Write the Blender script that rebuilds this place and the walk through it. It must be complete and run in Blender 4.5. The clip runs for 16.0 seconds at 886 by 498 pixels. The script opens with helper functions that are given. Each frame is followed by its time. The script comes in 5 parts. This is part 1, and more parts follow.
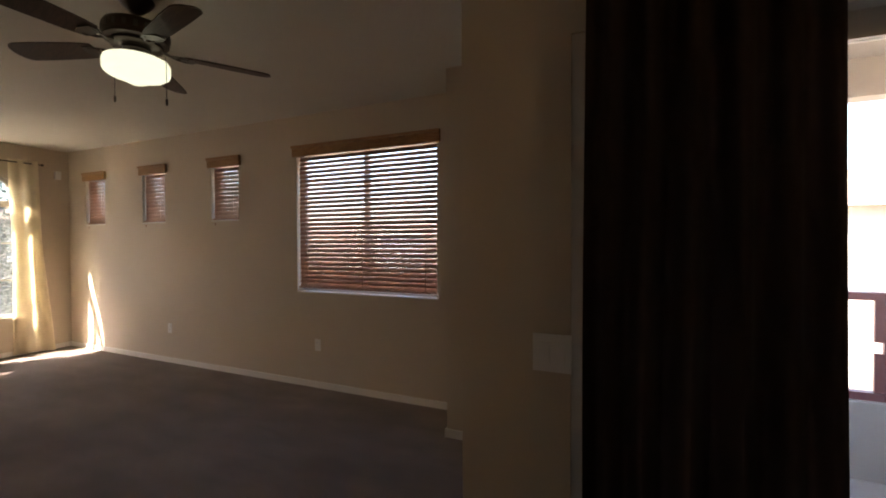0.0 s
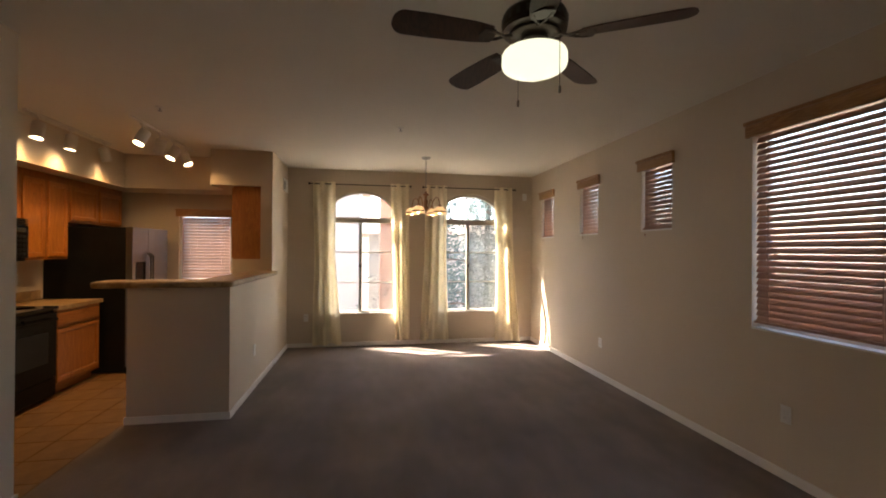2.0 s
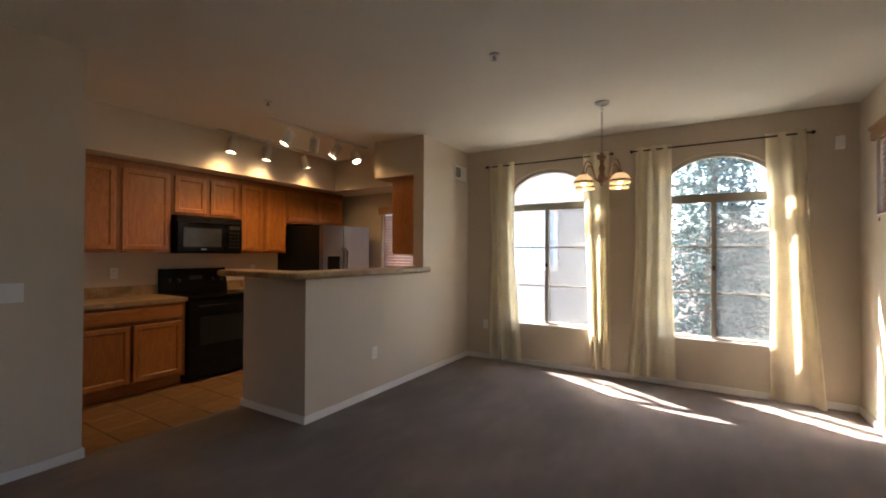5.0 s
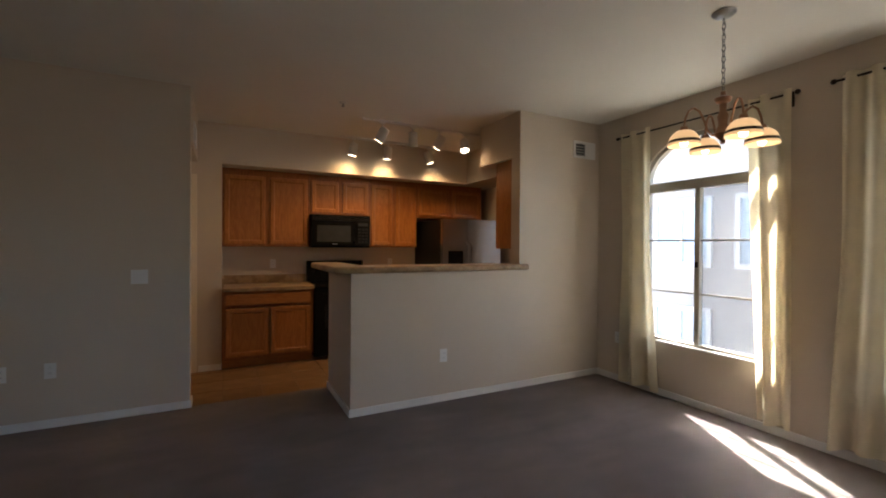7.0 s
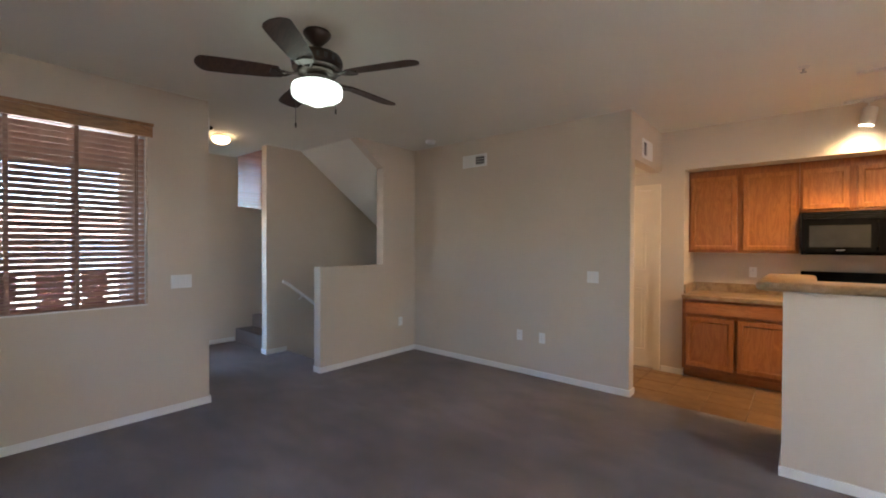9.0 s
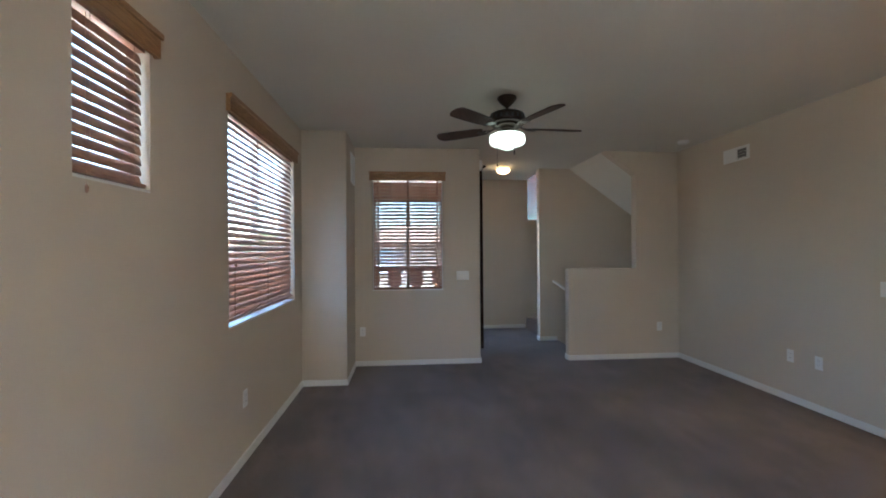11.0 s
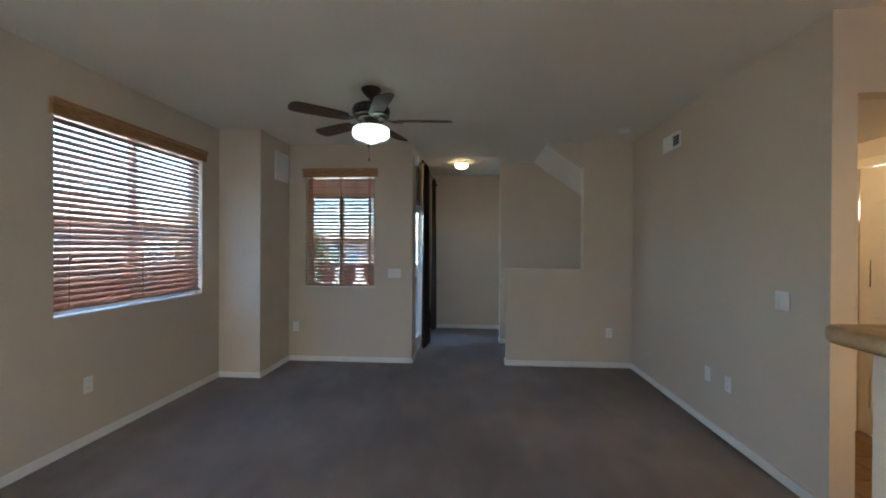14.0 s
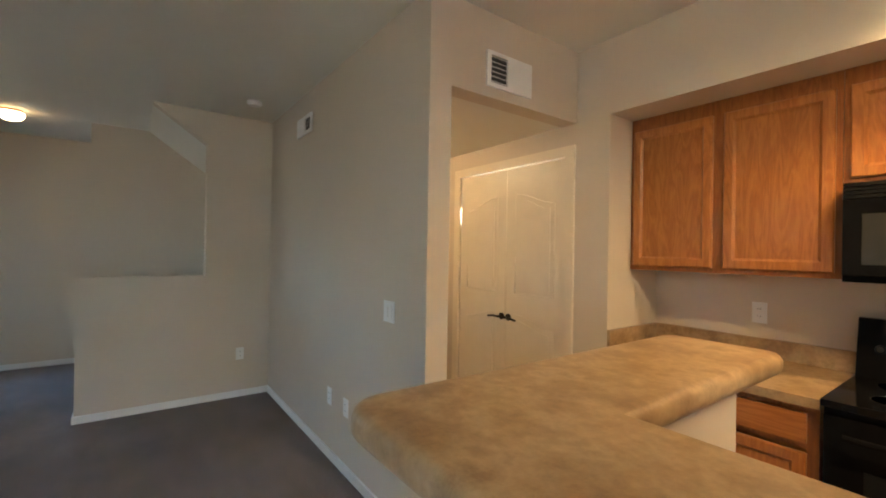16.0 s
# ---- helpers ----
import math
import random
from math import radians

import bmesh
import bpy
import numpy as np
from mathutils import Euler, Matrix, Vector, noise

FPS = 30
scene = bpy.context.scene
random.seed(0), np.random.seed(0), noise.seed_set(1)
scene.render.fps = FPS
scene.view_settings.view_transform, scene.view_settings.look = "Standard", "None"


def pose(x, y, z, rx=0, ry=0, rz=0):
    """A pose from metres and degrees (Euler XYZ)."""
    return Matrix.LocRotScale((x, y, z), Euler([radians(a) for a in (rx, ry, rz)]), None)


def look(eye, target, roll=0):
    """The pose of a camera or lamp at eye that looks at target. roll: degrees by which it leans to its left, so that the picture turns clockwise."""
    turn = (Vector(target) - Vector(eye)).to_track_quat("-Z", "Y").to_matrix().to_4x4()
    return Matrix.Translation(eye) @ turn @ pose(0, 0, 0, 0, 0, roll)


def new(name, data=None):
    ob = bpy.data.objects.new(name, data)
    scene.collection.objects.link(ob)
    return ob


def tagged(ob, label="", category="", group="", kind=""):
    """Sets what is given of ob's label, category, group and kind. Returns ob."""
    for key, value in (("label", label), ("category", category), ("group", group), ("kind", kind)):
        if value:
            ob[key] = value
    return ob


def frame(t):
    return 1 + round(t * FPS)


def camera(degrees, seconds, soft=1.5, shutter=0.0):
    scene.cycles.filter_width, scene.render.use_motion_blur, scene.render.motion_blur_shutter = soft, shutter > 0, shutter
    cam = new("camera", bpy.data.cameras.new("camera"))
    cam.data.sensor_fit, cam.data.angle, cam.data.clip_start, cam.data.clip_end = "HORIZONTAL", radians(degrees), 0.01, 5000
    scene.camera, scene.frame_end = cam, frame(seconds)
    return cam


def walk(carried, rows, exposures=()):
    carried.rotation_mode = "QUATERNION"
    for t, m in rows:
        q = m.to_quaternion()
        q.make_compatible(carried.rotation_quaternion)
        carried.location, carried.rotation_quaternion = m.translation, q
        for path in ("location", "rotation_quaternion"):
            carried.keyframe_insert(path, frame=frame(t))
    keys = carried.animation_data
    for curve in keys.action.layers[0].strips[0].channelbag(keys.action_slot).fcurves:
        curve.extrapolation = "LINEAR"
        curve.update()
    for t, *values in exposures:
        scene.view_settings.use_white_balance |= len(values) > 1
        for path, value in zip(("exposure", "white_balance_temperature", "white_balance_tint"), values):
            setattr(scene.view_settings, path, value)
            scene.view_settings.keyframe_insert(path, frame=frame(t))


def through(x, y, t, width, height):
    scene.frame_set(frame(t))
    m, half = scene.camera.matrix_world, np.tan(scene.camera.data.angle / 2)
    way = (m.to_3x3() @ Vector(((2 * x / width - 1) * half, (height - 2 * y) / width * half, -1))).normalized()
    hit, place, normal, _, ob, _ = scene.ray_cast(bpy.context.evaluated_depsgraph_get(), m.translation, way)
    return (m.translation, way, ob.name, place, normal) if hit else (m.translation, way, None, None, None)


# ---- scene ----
PATH = [
    (0, (-0.250, 0.185, 1.462), (-1.063, 2.011, 1.427), -0.2),
    (0.5, (-0.405, 0.235, 1.430), (-1.711, 1.749, 1.464), 0.5),
    (1, (-0.414, 0.444, 1.518), (-2.105, 1.512, 1.537), 0.4),
    (1.5, (-0.576, 0.615, 1.507), (-2.428, 1.371, 1.519), 0.3),
    (2, (-0.761, 0.832, 1.496), (-2.73, 1.186, 1.503), 0.4),
    (2.5, (-1.038, 0.993, 1.479), (-3.038, 1.045, 1.482), 0.6),
    (3, (-1.266, 1.163, 1.421), (-3.262, 1.047, 1.435), 0.5),
    (3.5, (-1.468, 1.444, 1.405), (-3.442, 1.123, 1.422), 0.4),
    (4, (-1.742, 1.726, 1.375), (-3.659, 1.156, 1.396), 0.4),
    (6.5, (-3.551, 3.04, 1.396), (-4.722, 1.419, 1.39), 0.3),
    (7, (-3.883, 3.053, 1.396), (-4.798, 1.275, 1.381), 0.4),
    (7.5, (-4.24, 3.021, 1.413), (-4.773, 1.094, 1.4), 0.5),
    (8, (-4.549, 3.005, 1.43), (-4.48, 1.006, 1.412), 0.5),
    (8.5, (-4.78, 3.029, 1.413), (-4.012, 1.182, 1.404), 0.2),
    (9, (-4.912, 3.077, 1.452), (-3.613, 1.556, 1.43), 0.2),
    (9.5, (-5.17, 3.033, 1.439), (-3.481, 1.962, 1.428), 0.0),
    (10, (-5.573, 2.853, 1.453), (-3.686, 2.189, 1.448), -0.3),
    (12.5, (-6.482, 1.634, 1.423), (-4.484, 1.728, 1.425), 0.2),
    (13, (-6.384, 1.289, 1.444), (-4.389, 1.43, 1.437), 0.2),
    (13.5, (-6.228, 1.053, 1.443), (-4.232, 1.184, 1.436), 0.2),
    (14, (-6.064, 0.765, 1.447), (-4.069, 0.901, 1.44), 0.3),
    (14.5, (-5.847, 0.502, 1.46), (-3.853, 0.653, 1.448), 0.4),
    (15, (-5.616, 0.318, 1.463), (-3.616, 0.314, 1.455), 0.5),
    (15.5, (-5.467, 0.122, 1.468), (-3.53, -0.377, 1.459), 0.6),
    (16, (-5.327, -0.019, 1.466), (-3.712, -1.199, 1.473), 1.0),
]
cam = camera(92.2, 16.0, soft=1.9)
walk(cam, [(t, look(eye, target, roll)) for t, eye, target, roll in PATH],
     exposures=[(0.0, 3.1, 7200, 15), (1.5, 3.12, 7250, 16), (3.5, 3.24, 6850, 14), (6.5, 2.85, 6050, 11), (8.0, 3.5, 5900, 11), (9.0, 4.45, 5650, 10),
                (10.0, 4.28, 5500, 7), (12.5, 3.98, 5250, 2), (14.5, 4.12, 5250, 0), (15.3, 4.24, 5350, 0), (16.0, 4.44, 5550, -1)])

# ---- daylight ----
SUN_AZ = math.atan2(-0.866, -0.50)   # towards the sun, in plan
SUN_EL = radians(50)
world = bpy.data.worlds.new("world")
scene.world = world
world.use_nodes = True
wn = world.node_tree.nodes
sky = wn.new("ShaderNodeTexSky")
sky.sky_type, sky.sun_disc = "NISHITA", False
sky.sun_elevation, sky.sun_rotation = SUN_EL, math.pi / 2 - SUN_AZ
sky.altitude, sky.air_density, sky.dust_density = 400, 1.0, 1.5
world.node_tree.links.new(sky.outputs[0], wn["Background"].inputs[0])
wn["Background"].inputs[1].default_value = 0.15
sun = new("sun", bpy.data.lights.new("sun", "SUN"))
sun.data.energy, sun.data.angle, sun.data.color = 5.0, radians(0.6), (1.0, 0.94, 0.84)
sun_dir = Vector((math.cos(SUN_AZ) * math.cos(SUN_EL), math.sin(SUN_AZ) * math.cos(SUN_EL), math.sin(SUN_EL)))
sun.matrix_world = look((0, 0, 30), Vector((0, 0, 30)) - sun_dir)


# plan, in metres
W, N, E0, S, CEIL = -7.56, 3.565, -0.77, -1.165, 2.74
PEN, PENX, PILX = -0.35, -4.80, -6.485
KF, KB, HX = -2.30, -2.86, -3.63     # kitchen wall and soffit face, niche back, hall opening
NX = -3.865                          # niche's near end
SLY = 1.51                           # wall with the sliding door
BX = 1.6                             # wall behind the landing


# ---- materials ----
def mat(name):
    m = bpy.data.materials.new(name)
    m.use_nodes = True
    nt = m.node_tree
    return m, nt, nt.nodes["Principled BSDF"]


def setp(b, **kw):
    for k, v in kw.items():
        b.inputs[k.replace("_", " ")].default_value = v


def noise_tex(nt, scale, detail=4.0, rough=0.55, coord="Object", stretch=(1, 1, 1)):
    co = nt.nodes.new("ShaderNodeTexCoord")
    mp = nt.nodes.new("ShaderNodeMapping")
    mp.inputs["Scale"].default_value = stretch
    nt.links.new(co.outputs[coord], mp.inputs[0])
    n = nt.nodes.new("ShaderNodeTexNoise")
    setp(n, Scale=scale, Detail=detail, Roughness=rough)
    nt.links.new(mp.outputs[0], n.inputs["Vector"])
    return n


def ramp(nt, src, stops):
    r = nt.nodes.new("ShaderNodeValToRGB")
    r.color_ramp.elements[0].position, r.color_ramp.elements[0].color = stops[0][0], (*stops[0][1], 1)
    r.color_ramp.elements[1].position, r.color_ramp.elements[1].color = stops[-1][0], (*stops[-1][1], 1)
    for p, c in stops[1:-1]:
        e = r.color_ramp.elements.new(p)
        e.color = (*c, 1)
    nt.links.new(src, r.inputs[0])
    return r


def bump(nt, b, src, strength, dist):
    bp = nt.nodes.new("ShaderNodeBump")
    setp(bp, Strength=strength, Distance=dist)
    nt.links.new(src, bp.inputs["Height"])
    nt.links.new(bp.outputs[0], b.inputs["Normal"])


def plain(name, color, rough=0.5, metal=0.0, var=0.06, scale=8.0, bstr=0.0, bscale=120.0, coat=0.0, spec=0.5):
    """Colour with slight two-scale variation and fine relief."""
    m, nt, b = mat(name)
    n = noise_tex(nt, scale, 6)
    lo = tuple(c * (1 - var) for c in color)
    hi = tuple(min(1, c * (1 + var)) for c in color)
    r = ramp(nt, n.outputs[0], [(0.3, lo), (0.7, hi)])
    nt.links.new(r.outputs[0], b.inputs["Base Color"])
    setp(b, Roughness=rough, Metallic=metal)
    b.inputs["Coat Weight"].default_value = coat
    b.inputs["Specular IOR Level"].default_value = spec
    if bstr:
        bump(nt, b, noise_tex(nt, bscale, 3).outputs[0], bstr, 0.004)
    return m


def carpet_mat():
    """Cut-pile carpet: fine tufts, brushed patches, worn lanes."""
    m, nt, b = mat("carpet")
    big = noise_tex(nt, 0.9, 4, 0.55)
    brush = noise_tex(nt, 5.0, 4, 0.6, stretch=(0.35, 1.0, 1.0))
    fine = noise_tex(nt, 240, 2, 0.7)
    r1 = ramp(nt, big.outputs[0], [(0.32, (0.140, 0.109, 0.094)), (0.68, (0.234, 0.187, 0.163))])
    def times(col, src, lo, hi):
        r = ramp(nt, src, [(0.34, (lo, lo, lo)), (0.66, (hi, hi, hi))])
        mx = nt.nodes.new("ShaderNodeMix")
        mx.data_type, mx.blend_type = "RGBA", "MULTIPLY"
        mx.inputs[0].default_value = 1.0
        nt.links.new(col, mx.inputs[6])
        nt.links.new(r.outputs[0], mx.inputs[7])
        return mx.outputs[2]
    col = times(times(r1.outputs[0], brush.outputs[0], 0.86, 1.12), fine.outputs[0], 0.6, 1.3)
    nt.links.new(col, b.inputs["Base Color"])
    setp(b, Roughness=0.97)
    b.inputs["Specular IOR Level"].default_value = 0.1
    b.inputs["Sheen Weight"].default_value = 0.2
    bump(nt, b, fine.outputs[0], 0.9, 0.006)
    return m


def wood_mat(name, dark, light, axis="Z", rough=0.35, scale=9.0, coat=0.15):
    """Wood with broad wavy figure, faint pores and a shade of its own for each piece."""
    m, nt, b = mat(name)
    st = {"Z": (1.6, 1.6, 0.22), "X": (0.22, 1.6, 1.6), "Y": (1.6, 0.22, 1.6)}[axis]
    g = noise_tex(nt, scale, 3, 0.5, stretch=st)
    g.inputs["Distortion"].default_value = 1.2
    wav = nt.nodes.new("ShaderNodeMath")
    wav.operation = "PINGPONG"
    wav.inputs[1].default_value = 0.09
    nt.links.new(g.outputs[0], wav.inputs[0])
    nrm = nt.nodes.new("ShaderNodeMapRange")
    setp(nrm, From_Max=0.09)
    nt.links.new(wav.outputs[0], nrm.inputs[0])
    fine = noise_tex(nt, scale * 14, 3, 0.5, stretch=st)
    add = nt.nodes.new("ShaderNodeMix")
    add.inputs[0].default_value = 0.55
    nt.links.new(nrm.outputs[0], add.inputs[2])
    nt.links.new(fine.outputs[0], add.inputs[3])
    info = nt.nodes.new("ShaderNodeObjectInfo")
    hue = nt.nodes.new("ShaderNodeHueSaturation")
    mid = tuple((p + q) / 2 for p, q in zip(dark, light))
    r = ramp(nt, add.outputs[0], [(0.2, dark), (0.5, mid), (0.8, light)])
    vr = nt.nodes.new("ShaderNodeMapRange")
    setp(vr, To_Min=0.88, To_Max=1.12)
    nt.links.new(info.outputs["Random"], vr.inputs[0])
    nt.links.new(vr.outputs[0], hue.inputs["Value"])
    nt.links.new(r.outputs[0], hue.inputs["Color"])
    nt.links.new(hue.outputs[0], b.inputs["Base Color"])
    setp(b, Roughness=rough)
    b.inputs["Coat Weight"].default_value = coat
    b.inputs["Coat Roughness"].default_value = 0.25
    bump(nt, b, fine.outputs[0], 0.10, 0.002)
    return m


def tile_mat():
    m, nt, b = mat("floor_tile")
    n = noise_tex(nt, 7, 6, 0.6)
    info = nt.nodes.new("ShaderNodeObjectInfo")
    hue = nt.nodes.new("ShaderNodeHueSaturation")
    r = ramp(nt, n.outputs[0], [(0.3, (0.145, 0.074, 0.027)), (0.55, (0.200, 0.109, 0.045)), (0.75, (0.25, 0.147, 0.069))])
    vr = nt.nodes.new("ShaderNodeMapRange")
    setp(vr, To_Min=0.9, To_Max=1.08)
    nt.links.new(info.outputs["Random"], vr.inputs[0])
    nt.links.new(vr.outputs[0], hue.inputs["Value"])
    nt.links.new(r.outputs[0], hue.inputs["Color"])
    nt.links.new(hue.outputs[0], b.inputs["Base Color"])
    setp(b, Roughness=0.42)
    bump(nt, b, noise_tex(nt, 30, 4).outputs[0], 0.15, 0.003)
    return m


def laminate_mat():
    m, nt, b = mat("stone_laminate")
    a = noise_tex(nt, 5, 8, 0.68)
    f = noise_tex(nt, 45, 5, 0.6)
    r = ramp(nt, a.outputs[0], [(0.36, (0.22, 0.130, 0.058)), (0.47, (0.32, 0.205, 0.100)), (0.56, (0.41, 0.280, 0.150)), (0.66, (0.27, 0.170, 0.085))])
    r2 = ramp(nt, f.outputs[0], [(0.3, (0.85, 0.85, 0.85)), (0.7, (1.1, 1.1, 1.1))])
    mx = nt.nodes.new("ShaderNodeMix")
    mx.data_type, mx.blend_type = "RGBA", "MULTIPLY"
    mx.inputs[0].default_value = 1.0
    nt.links.new(r.outputs[0], mx.inputs[6])
    nt.links.new(r2.outputs[0], mx.inputs[7])
    nt.links.new(mx.outputs[2], b.inputs["Base Color"])
    setp(b, Roughness=0.38)
    return m


def fabric_mat(name, color, through=0.35):
    m, nt, b = mat(name)
    n = noise_tex(nt, 5, 5)
    lo, hi = tuple(c * 0.92 for c in color), tuple(min(1, c * 1.05) for c in color)
    r = ramp(nt, n.outputs[0], [(0.3, lo), (0.7, hi)])
    nt.links.new(r.outputs[0], b.inputs["Base Color"])
    setp(b, Roughness=0.9)
    bump(nt, b, noise_tex(nt, 60, 3, stretch=(1, 1, 0.2)).outputs[0], 0.08, 0.002)
    tr = nt.nodes.new("ShaderNodeBsdfTranslucent")
    nt.links.new(r.outputs[0], tr.inputs[0])
    mix = nt.nodes.new("ShaderNodeMixShader")
    mix.inputs[0].default_value = through
    out = nt.nodes["Material Output"]
    nt.links.new(b.outputs[0], mix.inputs[1])
    nt.links.new(tr.outputs[0], mix.inputs[2])
    nt.links.new(mix.outputs[0], out.inputs[0])
    return m


def glass_mat(name, haze=0.010):
    """Clear glass with a slight white translucent share that imitates hazy glare."""
    m, nt, b = mat(name)
    setp(b, Base_Color=(0.95, 0.98, 0.98, 1), Roughness=0.0, IOR=1.1)
    b.inputs["Transmission Weight"].default_value = 1.0
    tr = nt.nodes.new("ShaderNodeBsdfTranslucent")
    tr.inputs[0].default_value = (0.85, 0.88, 0.90, 1)
    n = noise_tex(nt, 3.0, 5)
    mr = nt.nodes.new("ShaderNodeMapRange")
    setp(mr, To_Min=haze * 0.5, To_Max=haze * 1.5)
    nt.links.new(n.outputs[0], mr.inputs[0])
    mix = nt.nodes.new("ShaderNodeMixShader")
    nt.links.new(mr.outputs[0], mix.inputs[0])
    nt.links.new(b.outputs[0], mix.inputs[1])
    nt.links.new(tr.outputs[0], mix.inputs[2])
    nt.links.new(mix.outputs[0], nt.nodes["Material Output"].inputs[0])
    return m


def screen_mat():
    """Fine insect mesh."""
    m, nt, b = mat("insect_screen")
    setp(b, Base_Color=(0.30, 0.31, 0.32, 1), Roughness=0.7)
    tp = nt.nodes.new("ShaderNodeBsdfTransparent")
    mix = nt.nodes.new("ShaderNodeMixShader")
    mix.inputs[0].default_value = 0.34
    nt.links.new(tp.outputs[0], mix.inputs[1])
    nt.links.new(b.outputs[0], mix.inputs[2])
    nt.links.new(mix.outputs[0], nt.nodes["Material Output"].inputs[0])
    return m


def glow_mat(name, color, strength, base=(0.9, 0.88, 0.8)):
    m, nt, b = mat(name)
    setp(b, Base_Color=(*base, 1), Roughness=0.3)
    b.inputs["Emission Color"].default_value = (*color, 1)
    b.inputs["Emission Strength"].default_value = strength
    return m


M_WALL = plain("wall_paint", (0.600, 0.512, 0.402), 0.72, var=0.025, scale=1.5, bstr=0.22, bscale=150)
M_CEIL = plain("ceiling_paint", (0.72, 0.69, 0.61), 0.8, var=0.02, scale=1.5, bstr=0.3, bscale=110)
M_TRIM = plain("white_trim", (0.78, 0.76, 0.72), 0.4, var=0.03)
M_DOOR = plain("cream_door_paint", (0.74, 0.65, 0.50), 0.38, var=0.03)
M_PLATE = plain("white_plastic", (0.80, 0.79, 0.76), 0.35, var=0.02)
# Near-black for thin pieces that stand in for the shade inside openings
M_SLOT = plain("shaded_opening", (0.05, 0.05, 0.05), 0.6)
M_CARPET = carpet_mat()
M_OAK = wood_mat("honey_oak", (0.285, 0.095, 0.017), (0.42, 0.160, 0.034), "Z")
M_OAKX = wood_mat("honey_oak_rail", (0.275, 0.092, 0.017), (0.40, 0.150, 0.032), "X")
# Same oak, darkened: shade round the overlay doors put into the colour
M_OAK_SHADED = wood_mat("oak_face_frame_shaded", (0.215, 0.068, 0.012), (0.33, 0.118, 0.025), "Z")
M_BLIND = wood_mat("blind_slat_wood", (0.29, 0.145, 0.095), (0.43, 0.245, 0.165), "X", 0.4)
M_BLINDY = wood_mat("blind_slat_wood_y", (0.29, 0.145, 0.095), (0.43, 0.245, 0.165), "Y", 0.4)
M_VAL = wood_mat("valance_wood", (0.26, 0.125, 0.045), (0.40, 0.215, 0.090), "X", 0.4)
M_VALY = wood_mat("valance_wood_y", (0.26, 0.125, 0.045), (0.40, 0.215, 0.090), "Y", 0.4)
M_TILE = tile_mat()
M_GROUT = plain("grout", (0.22, 0.16, 0.11), 0.9, var=0.1, scale=30)
M_LAM = laminate_mat()
M_BLACK = plain("black_enamel", (0.006, 0.006, 0.007), 0.22, var=0.2, spec=0.08)
M_BLKGLASS = plain("black_glass", (0.005, 0.005, 0.006), 0.08, var=0.1, spec=0.22)
M_BLKMATT = plain("black_plastic", (0.009, 0.009, 0.009), 0.4, var=0.15, spec=0.15)
M_GREYGL = plain("microwave_window", (0.035, 0.035, 0.035), 0.2, var=0.1, spec=0.25)
M_STEEL = plain("brushed_steel", (0.30, 0.305, 0.30), 0.30, 1.0, var=0.08, scale=3)
M_CURT = fabric_mat("cream_curtain", (0.92, 0.84, 0.66), 0.14)
M_DCURT = fabric_mat("dark_brown_curtain", (0.035, 0.016, 0.011), 0.05)
M_ROD = plain("dark_bronze", (0.035, 0.024, 0.018), 0.38, 0.7, var=0.2)
M_FAN = plain("fan_bronze", (0.040, 0.026, 0.020), 0.35, 0.5, var=0.2)
M_BLADE = wood_mat("fan_blade_walnut", (0.045, 0.020, 0.012), (0.085, 0.042, 0.026), "X", 0.6, coat=0.0)
M_BRONZE = plain("antique_copper", (0.36, 0.20, 0.12), 0.28, 0.9, var=0.15)
M_VINYL = plain("window_frame_tan", (0.42, 0.38, 0.31), 0.4, var=0.04)
M_WVINYL = plain("window_frame_white", (0.72, 0.71, 0.68), 0.4, var=0.04)
M_GLASS = glass_mat("window_glass")
M_SCREEN = screen_mat()
M_WHITEMET = plain("white_metal", (0.62, 0.60, 0.56), 0.4, var=0.03)
M_FANGLOW = glow_mat("fan_glass", (0.93, 1.0, 0.76), 0.14)
M_FLUSH = glow_mat("flush_glass", (1.0, 0.62, 0.28), 0.7)
M_HALL = glow_mat("hall_glass", (1.0, 0.64, 0.32), 2.6)
M_BULB = glow_mat("spot_bulb", (1.0, 0.80, 0.50), 4.0)
M_SHADE = glow_mat("amber_glass", (1.0, 0.58, 0.26), 0.11, (0.70, 0.52, 0.30))
M_CBULB = glow_mat("candle_bulb", (1.0, 0.72, 0.38), 3.0)
M_STUCCO = plain("stucco", (0.42, 0.385, 0.35), 0.9, var=0.08, scale=2, bstr=0.4, bscale=40)
# Opaque panes; the bluish reflection is put into the base colour
M_PANE = plain("painted_reflection_glass", (0.42, 0.52, 0.60), 0.1, var=0.15, scale=1)
M_PIER = plain("terracotta_stucco", (0.40, 0.18, 0.11), 0.9, var=0.1, scale=2, bstr=0.4, bscale=40)
M_ROOF = plain("clay_roof", (0.40, 0.29, 0.23), 0.85, var=0.2, scale=5, bstr=0.5, bscale=20)
M_MAROON = plain("maroon_paint", (0.17, 0.045, 0.045), 0.5, var=0.1)
M_CONC = plain("concrete", (0.42, 0.40, 0.37), 0.9, var=0.12, scale=4, bstr=0.3, bscale=60)
M_GROUND = plain("gravel", (0.38, 0.31, 0.24), 0.95, var=0.2, scale=3, bstr=0.5, bscale=30)
M_LEAF = fabric_mat("conifer_leaf", (0.075, 0.115, 0.105), 0.2)
M_BUSH = fabric_mat("bush_leaf", (0.07, 0.11, 0.04), 0.25)
M_BARK = plain("bark", (0.10, 0.07, 0.05), 0.9, var=0.3, bstr=0.5, bscale=30)

